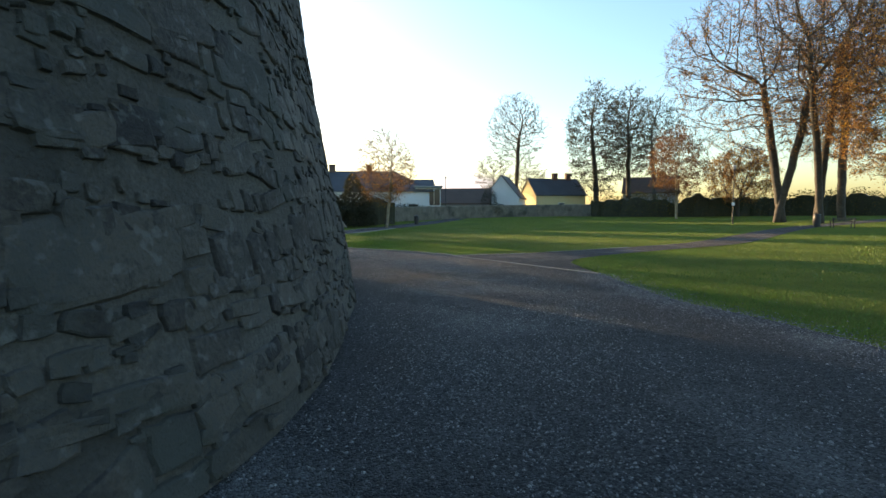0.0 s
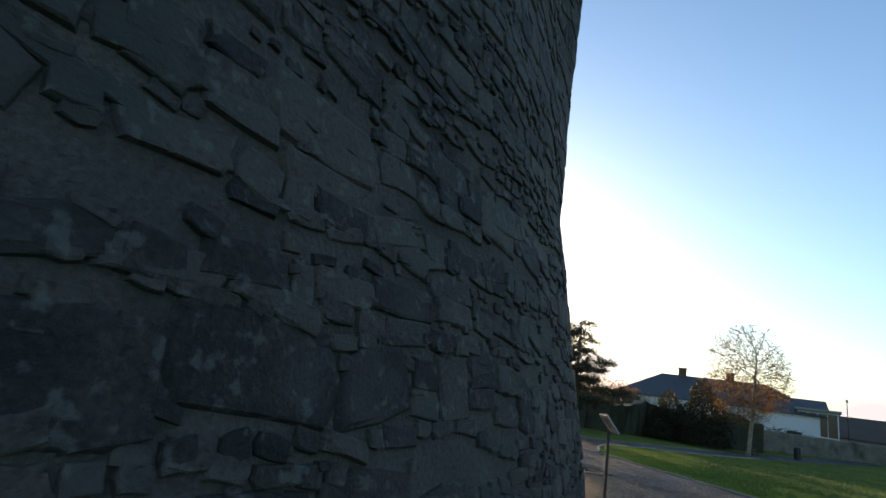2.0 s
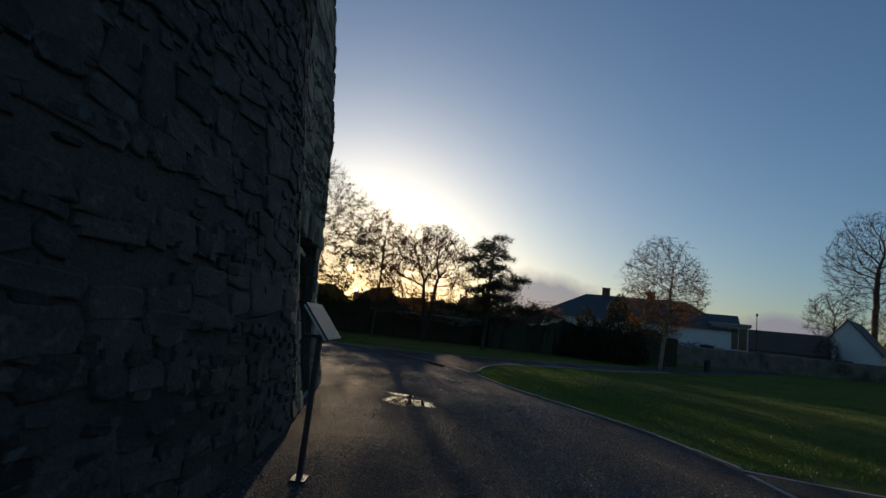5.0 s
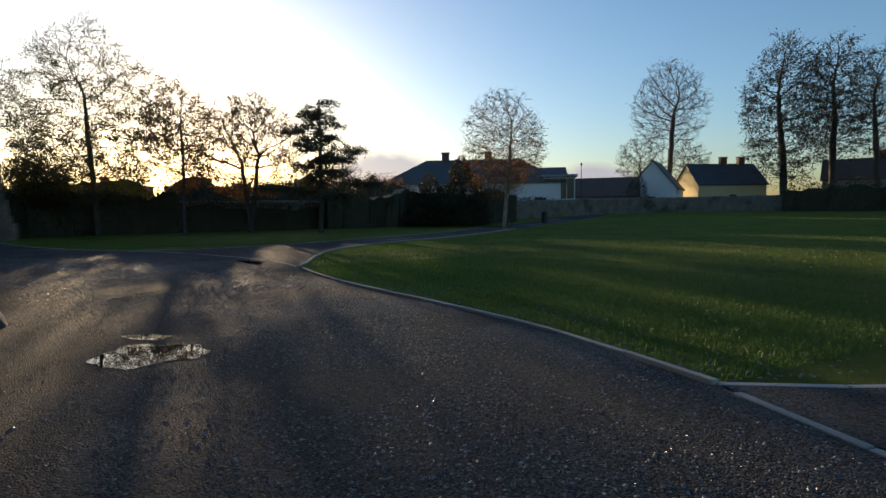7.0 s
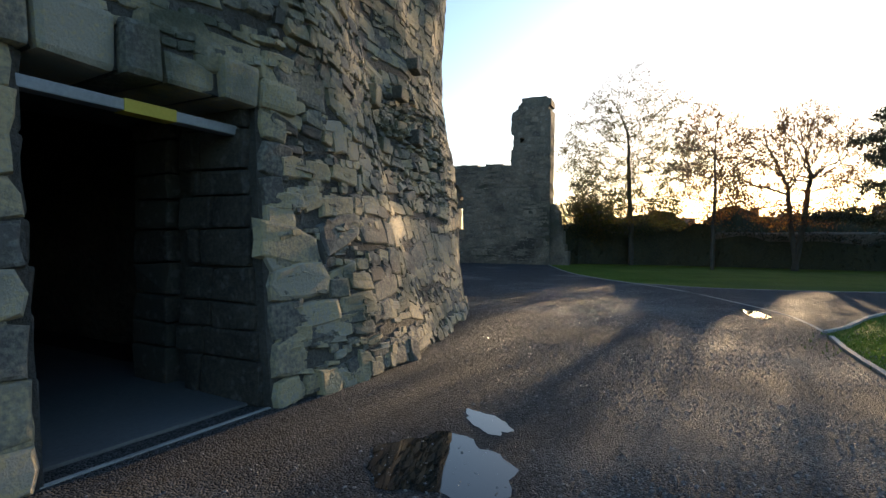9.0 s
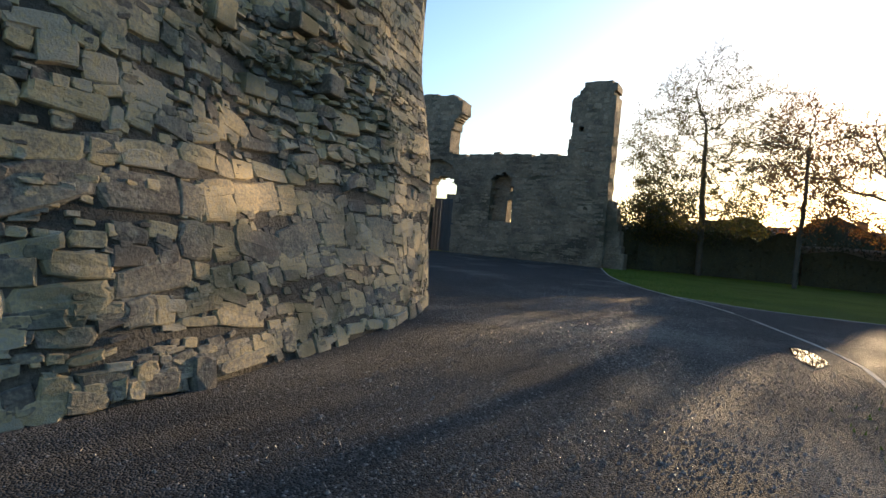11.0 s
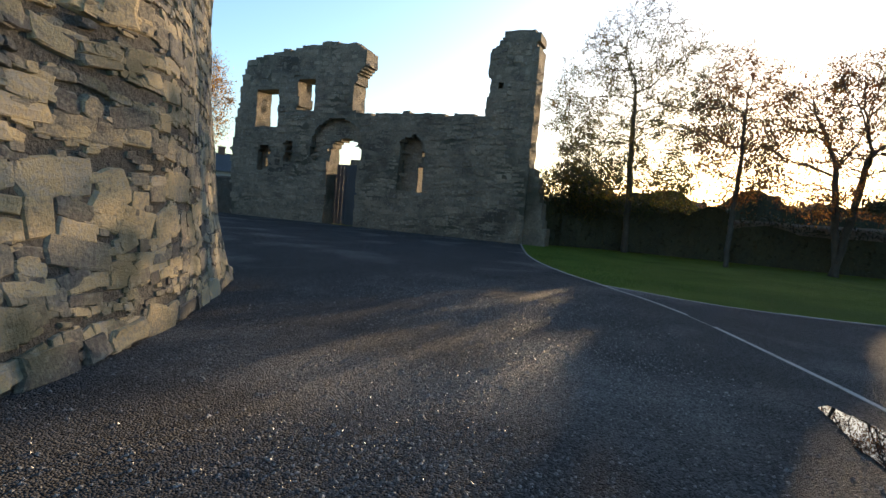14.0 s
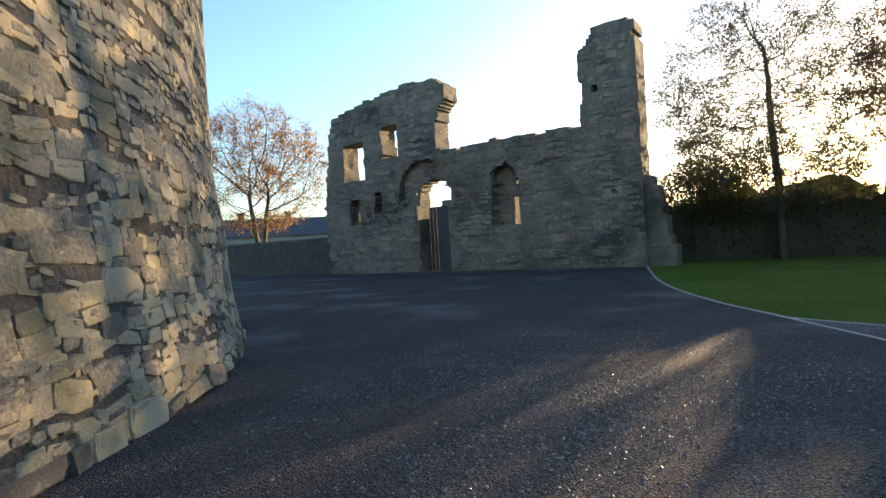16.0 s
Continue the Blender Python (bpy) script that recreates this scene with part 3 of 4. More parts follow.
def arched(s, z, s0, s1, z0, z1):
    """In an opening with a round head."""
    c, r = (s0 + s1) / 2, (s1 - s0) / 2
    return s0 < s < s1 and z0 < z < z1 and (z < z1 - r or (s - c) ** 2 + (z - z1 + r) ** 2 < r * r)


def ruin_open(s, z):
    return (arched(s, z, 7.9, 10.25, -1, 5.45) or 14.25 < s < 16.0 and 6.0 < z < 8.4 or 11.4 < s < 12.7 and 7.1 < z < 9.05
            or arched(s, z, 14.9, 15.4, 3.4, 4.5) or 3.62 < s < 4.05 and 2.45 < z < 3.85 or 3.6 < s < 3.9 and 4.5 < z < 4.9)



def ruin_recess(s, z):
    if arched(s, z, 3.5, 5.15, 2.4, 5.6):
        return 0.6
    if arched(s, z, 14.8, 15.7, 3.25, 4.85):
        return 0.5
    if arched(s, z, 12.85, 13.6, 3.8, 5.2):
        return 0.5
    if arched(s, z, 7.6, 11.5, 3.2, 6.6) and z > 4.0:
        return 0.35
    if -0.95 < s < -0.6 and 8.2 < z < 8.55:
        return 0.6
    return 0.0


CELL = 0.15
RUIN_THICK = 1.35
cells = {}
for i in range(-22, 128):
    for k in range(-3, 82):
        s, z = (i + 0.5) * CELL, (k + 0.5) * CELL
        js, jz = s + 0.1 * noise.noise((s * 1.3, z * 1.3, 1)), z + 0.16 * noise.noise((s * 1.1, z * 1.1, 5))
        if inside(js, jz, OUTLINE) and not ruin_open(s + 0.5 * (js - s), z + 0.5 * (jz - z)):
            cells[i, k] = ruin_recess(js, jz)
index, rv, rf = {}, [], []


def ruin_vert(i, k, d):
    key = (i, k, d)
    if key not in index:
        s, z = i * CELL, k * CELL
        w = Vector((s * 1.9, z * 1.9, d * 2))
        s += 0.07 * noise.noise(w)
        zz = z + 0.07 * noise.noise(w + Vector((9, 0, 0)))
        dd = d + 0.07 * noise.noise(w + Vector((0, 9, 0)))
        p = R0 + RD * s - RN * dd
        index[key] = len(rv)
        rv.append((p.x, p.y, zz))
    return index[key]


for (i, k), d in cells.items():
    rf.append([ruin_vert(*q, d) for q in ((i, k), (i + 1, k), (i + 1, k + 1), (i, k + 1))])
    rf.append([ruin_vert(*q, RUIN_THICK) for q in ((i, k + 1), (i + 1, k + 1), (i + 1, k), (i, k))])
    for di, dk, e0, e1 in ((-1, 0, (0, 0), (0, 1)), (1, 0, (1, 1), (1, 0)), (0, -1, (1, 0), (0, 0)), (0, 1, (0, 1), (1, 1))):
        other = cells.get((i + di, k + dk))
        if other is None or other > d:
            end = RUIN_THICK if other is None else other
            steps = [d + (end - d) * q / 3 for q in range(4)] if end - d > 1 else [d, end]
            for f0, f1 in zip(steps, steps[1:]):
                f0, f1 = round(f0, 3) if f0 not in (d, end) else f0, round(f1, 3) if f1 not in (d, end) else f1
                rf.append([ruin_vert(i + e0[0], k + e0[1], f0), ruin_vert(i + e1[0], k + e1[1], f0), ruin_vert(i + e1[0], k + e1[1], f1), ruin_vert(i + e0[0], k + e0[1], f1)])
ruin = tagged(part("wall_ruin", rv, rf, RUIN_CORE), "roofless ruined gable wall with empty windows and arch", "ruined wall", kind="structure")
bm = bmesh.new()
bm.from_mesh(ruin.data)
bmesh.ops.recalc_face_normals(bm, faces=list(bm.faces))
bm.to_mesh(ruin.data)
bm.free()


def ruin_surface(s, z):
    d = cells.get((math.floor(s / CELL), math.floor(z / CELL)), 0.0)
    p = R0 + RD * s - RN * d
    return Vector((p.x, p.y, z)), Vector((RN.x, RN.y, 0))


def ruin_keep(s, z):
    i, k = math.floor(s / CELL), math.floor(z / CELL)
    d = cells.get((i, k))
    return d is not None and all(cells.get((i + a, k + b)) == d for a in (-1, 1) for b in (-1, 0, 1))


def field(name, stones, mat, parent, label):
    vs, fs = [], []
    for cu, cz, v, f in stones:
        k = len(vs)
        vs += v
        fs += [tuple(q + k for q in face) for face in f]
    ob = part(name, vs, fs, mat, parent, label)
    ob["kind"] = "stuff"
    return ob


ruin_stones = list(rubble(ruin_surface, -2.8, 18.2, 0.0, 11.4, 1.25, ruin_keep, lambda s, z: 0.022, random.Random(21)))
field("facing_stones", ruin_stones, RUIN_STONE, ruin, "weathered brown-grey facing stones")


def ruin_block(s0, s1, d0, d1, z0, z1, bevel=0.02):
    vs, fs = block(s0, s1, d0, d1, z0, z1, bevel)
    out = []
    for v in vs:
        p = R0 + RD * v.x - RN * v.y
        out.append(Vector((p.x, p.y, v.z)))
    return out, [tuple(reversed(f)) for f in fs]


# broken stub of masonry beside the tall pier
stub = []
for k in range(9):
    z = k * 0.45
    stub.append(ruin_block(-4.0 + 0.11 * k + random.uniform(-0.1, 0.1), -2.6, 0.15 + random.uniform(0, 0.2), 1.3, z - 0.1, z + 0.5, 0.08))
part("broken_stub", *join(*stub), RUIN_CORE, ruin, "broken rubble stub")
gate = thing("park_gate", "closed slate-blue timber gate inside the ruined arch", "gate")
for k in range(9):
    part("board", *ruin_block(7.9 + k * 0.27, 8.16 + k * 0.27, 1.02, 1.07, 0.02, 3.85 if k < 8 else 3.2, 0.006), GATE_PAINT, gate)
for z in (0.4, 1.9, 3.5):
    part("rail", *ruin_block(7.9, 10.05, 1.07, 1.13, z - 0.07, z + 0.07, 0.006), GATE_PAINT, gate)
infill = part("arch_infill", *ruin_block(7.6, 9.2, 1.15, 1.5, -0.1, 4.2, 0.06), RUIN_CORE, ruin)

# ---- low courtyard wall left of the ruin, boundary wall and hedge ----


def long_wall(name, line, high, thick, label, mat=RUIN_CORE):
    P = smooth_line(line, 0.8)
    vs, fs = [], []
    for i, p in enumerate(P):
        d = (P[min(i + 1, len(P) - 1)] - P[max(i - 1, 0)]).normalized()
        n = Vector((-d.y, d.x))
        t = high + 0.1 * noise.noise((i * 0.6, 2, 2))
        for o, z in ((-thick / 2, -0.1), (-thick / 2, t - 0.12), (-thick / 4, t), (thick / 4, t), (thick / 2, t - 0.12), (thick / 2, -0.1)):
            q = p + n * (o + 0.03 * noise.noise((i * 0.9, z, o)))
            vs.append((q.x, q.y, z + ground_z(q.x, q.y)))
    for i in range(len(P) - 1):
        for k in range(5):
            fs.append((i * 6 + k, i * 6 + k + 1, i * 6 + 7 + k, i * 6 + 6 + k))
    return tagged(part(name, vs, fs, mat), label, "wall", kind="structure")


def on_ruin(s, d=0.0):
    p = R0 + RD * s - RN * d
    return (p.x, p.y)


# the darker stone colour deepens the shade on this wall
long_wall("wall_low", [on_ruin(17.5, 0.4), on_ruin(22, 0.35), on_ruin(30, 0.3), on_ruin(60, 0)], 2.55, 0.6, "low dark rubble wall continuing from the ruin", STONE_SHADE)
HEDGE = [(-47.6, 15.6), (-48.4, 17.8), (-48.6, 21), (-47.2, 26), (-45.2, 31), (-43.8, 37), (-43.2, 44), (-42.5, 52), (-43, 60)]
long_wall("wall_boundary", [(x - 0.5, y) for x, y in HEDGE], 2.3, 0.5, "dark stone park boundary wall")
long_wall("wall_far", [(-43, 60), (-40, 76), (-34, 88), (-20, 92), (0, 98), (30, 96), (70, 80)], 2.1, 0.5, "far grey park wall beyond the lawn")


def leaf_quad(vs, fs, p, size, rnd):
    a = Vector((rnd.gauss(0, 1), rnd.gauss(0, 1), rnd.gauss(0, 1))).normalized()
    b = a.orthogonal().normalized()
    b = (b + a.cross(b) * rnd.uniform(-2, 2)).normalized()
    k = len(vs)
    L, W = size * rnd.uniform(0.7, 1.3), size * rnd.uniform(0.3, 0.5)
    vs += [p - a * L / 2, p + b * W / 2, p + a * L / 2, p - b * W / 2]
    fs.append((k, k + 1, k + 2, k + 3))


def hedge(name, line, high, thick, count, size, mat, label, seed, low=0.0):
    rnd = random.Random(seed)
    P = smooth_line(line, 0.5)
    ob = thing(name, label, "hedge")
    vs, fs, cv, cf = [], [], [], []
    for i, p in enumerate(P):
        d = (P[min(i + 1, len(P) - 1)] - P[max(i - 1, 0)]).normalized()
        n = Vector((-d.y, d.x))
        g = ground_z(p.x, p.y)
        t = high * (0.9 + 0.35 * noise.noise((i * 0.17, seed, 0)) + 0.15 * noise.noise((i * 0.6, seed, 3)))
        for o, z in ((-0.4, low), (-0.4, t * 0.85), (0.4, t * 0.85), (0.4, low)):
            q = p + n * thick * o * (1 + 0.4 * noise.noise((i * 0.5, z, o)))
            cv.append((q.x, q.y, g + z - 0.05))
        for _ in range(count):
            side = rnd.random()
            if side < 0.7:
                o, z = rnd.choice((-1, 1)) * (0.5 + rnd.uniform(-0.12, 0.08)), rnd.uniform(low, t)
            else:
                o, z = rnd.uniform(-0.5, 0.5), t * rnd.uniform(0.85, 1.08)
            bulge = 1 + 0.35 * noise.noise((i * 0.35 + o, z * 0.9, seed))
            q = p + d * rnd.uniform(-0.3, 0.3) + n * thick * o * bulge
            leaf_quad(vs, fs, Vector((q.x, q.y, g + z)), size, rnd)
    for i in range(len(P) - 1):
        for k in range(3):
            cf.append((i * 4 + k, i * 4 + k + 1, i * 4 + 5 + k, i * 4 + 4 + k))
    part("stem_core", cv, cf, LEAF_DARK, ob)
    part("foliage", vs, fs, mat, ob)
    return ob


hedge("hedge", HEDGE[:4], 3.4, 1.1, 120, 0.22, LEAF_DARK, "tall dark evergreen hedge along the boundary wall", 3)
hedge("clipped_hedge", HEDGE[3:], 2.35, 1.0, 110, 0.2, LEAF_DARK, "lower dark hedge along the boundary wall", 5)
hedge("garden_hedge", [(-60, 18), (-60, 26), (-58, 34), (-57, 44), (-58, 58)], 5.25, 2.6, 110, 0.26, LEAF_RUST, "golden-brown garden hedge behind the boundary wall", 8)
hedge("shrub_border", [(-43.0, 35), (-41.6, 41), (-40.2, 47), (-38.6, 54)], 3.7, 2.2, 150, 0.16, LEAF_DARK, "dark mixed shrubs in a border by the hedge", 4)
hedge("far_hedge", [(-22, 90), (-8, 88), (6, 92), (24, 88)], 3.6, 2.4, 60, 0.3, LEAF_MIX, "far brown and green hedge beyond the lawn", 6)
hedge("far_shrubs", [(-46, 62), (-44, 70)], 2.6, 2.0, 60, 0.25, LEAF_DARK, "dark shrubs before the white house", 7)


# ---- trees ----
def skeleton(seed, high, bare, wide, points, step, pads=0, gaps=0.1, forks=1, lean=0.04, low=0.5, leader=0.0):
    """Grows branches towards random points of the crown: nodes, their parents and their radii over the tips'."""
    rnd = np.random.default_rng(seed)
    mid, half = (bare + high) / 2, (high - bare) / 2
    cloud_ = []
    if pads:
        for k in range(pads):
            f = (k + 0.5) / pads
            r = wide * (1.0 - 0.75 * f) * rnd.uniform(0.25, 0.95)
            a = 2.4 * k + rnd.uniform(-0.6, 0.6)
            c = np.array((r * math.cos(a), r * math.sin(a), bare + (high - bare) * (0.06 + 0.9 * f)))
            m = points // pads
            q = rnd.normal(0, 1, (m, 3))
            q *= (rnd.random((m, 1)) ** 0.4) / np.linalg.norm(q, axis=1)[:, None]
            cloud_ += list(c + q * np.array((1, 1, 0.2)) * wide * rnd.uniform(0.26, 0.46) * (1.15 - 0.5 * f))
    else:
        while len(cloud_) < points:
            q = rnd.uniform(-1, 1, 3)
            if q @ q > 1 or q @ q < 0.12 * rnd.random():
                continue
            p = np.array((q[0] * wide, q[1] * wide, mid + q[2] * half))
            squeeze = 1 - low * max(0, q[2]) ** 2 * 0.5
            p[:2] *= squeeze
            if noise.noise(Vector(p) * (2.6 / wide) + Vector((seed, 0, 0))) > -0.28 + gaps + rnd.normal(0, 0.08):
                cloud_.append(p)
    A = np.array(cloud_)
    nodes, parent = [], []
    for f in range(forks):
        d = np.array((lean * rnd.normal(), lean * rnd.normal(), 1.0)) if forks == 1 else np.array((0.16 * math.cos(3.1 * f + seed), 0.16 * math.sin(3.1 * f + seed), 1.0))
        at = np.array((0.25 * f * wide / 5, 0.1 * f, -0.12))
        nodes.append(at), parent.append(-1)
        for k in range(max(2, int((bare + leader * (high - bare)) / step) + 1)):
            at = at + d * step + rnd.normal(0, 0.05, 3) * step
            nodes.append(at), parent.append(len(nodes) - 2)
    near_d, near_i = np.full(len(A), 1e9), np.zeros(len(A), int)
    fresh = range(len(nodes))
    for turn_ in range(90):
        for i in fresh:
            d = np.linalg.norm(A - nodes[i], axis=1)
            m = d < near_d
            near_d[m], near_i[m] = d[m], i
        alive = near_d > step * 1.15
        A, near_d, near_i = A[alive], near_d[alive], near_i[alive]
        if len(A) < 4:
            break
        pull = {}
        reach = max(step * 7, near_d.min() * 1.3)
        for a, i, d in zip(A, near_i, near_d):
            if d < reach:
                pull[i] = pull.get(i, 0) + (a - nodes[i]) / d
        first = len(nodes)
        for i, v in pull.items():
            v = v / (np.linalg.norm(v) + 1e-6) + rnd.normal(0, 0.16, 3) + np.array((0, 0, 0.06 if not pads else -0.02))
            if parent[i] >= 0:
                v = v + 0.45 * (nodes[i] - nodes[parent[i]]) / step
            nodes.append(nodes[i] + v / np.linalg.norm(v) * step), parent.append(i)
        fresh = range(first, len(nodes))
        if len(nodes) > 6500:
            break
    area = np.zeros(len(nodes))
    kids = [[] for _ in nodes]
    for i in range(len(nodes) - 1, -1, -1):
        area[i] = area[i] or 1.0
        if parent[i] >= 0:
            area[parent[i]] += area[i]
            kids[parent[i]].append(i)
    return [Vector(p) for p in nodes], parent, kids, area


def grow(seed, high, bare, wide, points, step, trunk_r, thin, leaves=0, leaf=0.12, twigs=4, twig=1.1, low_leaves=False, spread=0.3, **more):
    """Wood, twigs and leaves of a tree that stands at the origin."""
    rnd = random.Random(seed)
    nodes, parent, kids, area = skeleton(seed, high, bare, wide, points, step, **more)
    top = max(area)
    radius = [max(thin, trunk_r * (a / top) ** 0.52) for a in area]
    wood, fine, lv, lf = [], [], [], []
    starts = [(i, None) for i, p in enumerate(parent) if p < 0]
    while starts:
        i, base = starts.pop()
        chain = [base, i] if base is not None else [i]
        while kids[i]:
            order = sorted(kids[i], key=lambda k: -area[k])
            starts += [(k, i) for k in order[1:]]
            i = order[0]
            chain.append(i)
        if len(chain) > 1:
            r = [radius[k] for k in chain]
            if base is not None:
                r[0] = r[1]
            # thick wood belongs to the trunk, thin wood to the crown
            thick = r[1] > trunk_r * 0.22
            (wood if thick else fine).append(tube([nodes[k] for k in chain], r, 7 if thick else 4 if r[1] > 2 * thin else 3))
    outer = [i for i in range(len(nodes)) if area[i] <= 6]
    for i in outer:
        d0 = (nodes[i] - nodes[parent[i]]).normalized() if parent[i] >= 0 else Vector((0, 0, 1))
        for _ in range(twigs):
            d = (d0 + Vector((rnd.gauss(0, 0.6), rnd.gauss(0, 0.6), rnd.gauss(0.1, 0.5)))).normalized()
            e = (d + Vector((rnd.gauss(0, 0.3), rnd.gauss(0, 0.3), rnd.gauss(0.1, 0.2)))).normalized()
            ln = step * twig * rnd.uniform(0.6, 1.7)
            fine.append(tube([nodes[i], nodes[i] + d * ln * 0.5, nodes[i] + d * ln * 0.5 + e * ln * 0.5], [thin * 0.8, thin * 0.65, thin * 0.35], 3))
    for _ in range(leaves):
        i = rnd.choice(outer)
        p = nodes[i] + Vector((rnd.gauss(0, spread), rnd.gauss(0, spread), rnd.gauss(0, spread * 0.8)))
        if low_leaves and p.z > high * rnd.uniform(0.3, 0.95):
            continue
        leaf_quad(lv, lf, p, leaf, rnd)
    return join(*wood), join(*fine), (lv, lf)


def tree(at, label, bark, leaf_mat, turn=0, **shape):
    x, y = at
    ob = thing("tree", label, "tree", (x, y, ground_z(x, y)), turn=turn)
    w, f, l = grow(**shape)
    part("trunk", *w, bark, ob, smooth=True)
    crown = part("crown", *f, TWIG, ob)
    if l[0]:
        part("leaves", *l, leaf_mat, crown)
    return ob


tree((-47.2, 20.6), "tall airy tree with few dark leaves by the hedge", BARK, LEAF_MIX, seed=11, high=14.4, bare=1.6, wide=5.3, points=3000, step=0.36, trunk_r=0.18, thin=0.011, leaves=76000, leaf=0.125, low_leaves=True, gaps=0.1, low=1.7, leader=0.6, spread=0.22)
tree((-42.2, 24.2), "slender rust-leaved tree by the hedge", BARK, LEAF_RUST, seed=12, high=10.0, bare=2.6, wide=2.3, points=1600, step=0.3, trunk_r=0.11, thin=0.01, leaves=10500, leaf=0.13, gaps=0.22, leader=0.7, spread=0.2)
tree((-42.5, 28.6), "broad rust-leaved tree by the hedge", BARK, LEAF_RUST, seed=13, high=9.6, bare=2.4, wide=4.3, points=2300, step=0.32, trunk_r=0.15, thin=0.01, leaves=20000, leaf=0.13, gaps=0.26, forks=2, leader=0.35, spread=0.2)
tree((-37.4, 31.1), "dark layered pine standing before the hedge", BARK, LEAF_DARK, seed=14, high=8.8, bare=1.8, wide=3.6, points=1500, step=0.3, trunk_r=0.17, thin=0.01, leaves=26000, leaf=0.15, pads=22, spread=0.16, leader=0.9)
tree((-49.2, 17.6), "low dark bush tree beside the ruin", BARK, LEAF_MIX, seed=16, high=5.4, bare=0.8, wide=2.3, points=900, step=0.3, trunk_r=0.12, thin=0.01, leaves=14000, leaf=0.16)
tree((-45.4, 38.5), "bare far tree behind the hedge", BARK, None, seed=17, high=6.2, bare=1.6, wide=2.2, points=1200, step=0.28, trunk_r=0.12, thin=0.009, leader=0.4)
tree((-31.3, 43.1), "pale-trunked bare tree with a skirt of orange leaves", BIRCH, LEAF_ORANGE, seed=18, high=10.3, bare=2.2, wide=3.1, points=2600, step=0.32, trunk_r=0.15, thin=0.011, leaves=14000, leaf=0.13, low_leaves=True, gaps=0.02, low=0.2, twigs=4, leader=0.55)
tree((-42.7, 106.1), "tall bare rounded tree behind the white house", BARK, None, seed=19, high=26, bare=10, wide=6.3, points=3200, step=0.8, trunk_r=0.45, thin=0.024, twigs=4, gaps=0.02, leader=0.4)
tree((-45.5, 101.0), "smaller bare tree behind the white house", BARK, None, seed=29, high=13, bare=4, wide=4.2, points=1200, step=0.6, trunk_r=0.22, thin=0.026, leader=0.4)
tree((-38.6, 103.0), "smaller bare tree behind the white house", BARK, None, seed=31, high=11.5, bare=4, wide=3.6, points=1200, step=0.6, trunk_r=0.2, thin=0.026, leader=0.4)
tree((-24.5, 103), "tall ivy-clad tree with dark clumps", BARK, LEAF_DARK, seed=20, high=26, bare=3, wide=6.2, points=1900, step=0.75, trunk_r=0.5, thin=0.028, leaves=9500, leaf=0.36, pads=0, spread=0.45, leader=0.6, gaps=0.2)
tree((-19.0, 105), "tall ivy-clad tree with dark clumps", BARK, LEAF_DARK, seed=21, high=25, bare=6, wide=5.0, points=1700, step=0.75, trunk_r=0.45, thin=0.028, leaves=4500, leaf=0.36, gaps=0.2, spread=0.4, leader=0.6)
tree((-13.5, 100), "tall bare tree behind the far hedge", BARK, LEAF_MIX, seed=22, high=21, bare=6, wide=5.0, points=1500, step=0.7, trunk_r=0.35, thin=0.028, leaves=2500, leaf=0.3, leader=0.5)
tree((-7.9, 79), "small red-brown tree on a pale trunk", BIRCH, LEAF_RUST, seed=23, high=13.0, bare=2.6, wide=4.0, points=1500, step=0.5, trunk_r=0.18, thin=0.02, leaves=8500, leaf=0.24, leader=0.4)
tree((-0.5, 88), "broad orange-brown tree in the far hedge", BARK, LEAF_ORANGE, seed=24, high=10.5, bare=1.5, wide=5.0, points=800, step=0.5, trunk_r=0.25, thin=0.02, leaves=12000, leaf=0.26)
tree((3.2, 66), "huge bare beech with a few orange leaves", BARK, LEAF_ORANGE, seed=25, high=28, bare=6.0, wide=11.5, points=4200, step=0.75, trunk_r=0.42, thin=0.018, leaves=16000, leaf=0.2, forks=2, gaps=0.02, twigs=4, leader=0.35)
tree((6.4, 63), "tall bare beech with twin trunks", BARK, LEAF_ORANGE, seed=26, high=27, bare=7, wide=7.0, points=2600, step=0.7, trunk_r=0.34, thin=0.018, leaves=4500, leaf=0.2, forks=2, leader=0.5)
tree((9.5, 71), "tall bare beech on the lawn", BARK, LEAF_ORANGE, seed=27, high=27, bare=6, wide=7.5, points=2600, step=0.75, trunk_r=0.42, thin=0.018, leaves=5000, leaf=0.2, leader=0.5)
tree((11.6, 58.5), "golden-leaved tree on the lawn", BARK, LEAF_ORANGE, seed=28, high=20, bare=3.5, wide=6.0, points=2400, step=0.6, trunk_r=0.3, thin=0.02, leaves=30000, leaf=0.2, leader=0.5)
tree((-54.6, -15.2), "forked autumn tree behind the low wall", BARK, LEAF_ORANGE, seed=30, high=14.5, bare=3.2, wide=6.0, points=2000, step=0.48, trunk_r=0.2, thin=0.014, leaves=22000, leaf=0.17, forks=2, gaps=0.24, spread=0.4, leader=0.2)
# evergreen cone beside the bare tree, and the dark small tree before the white house


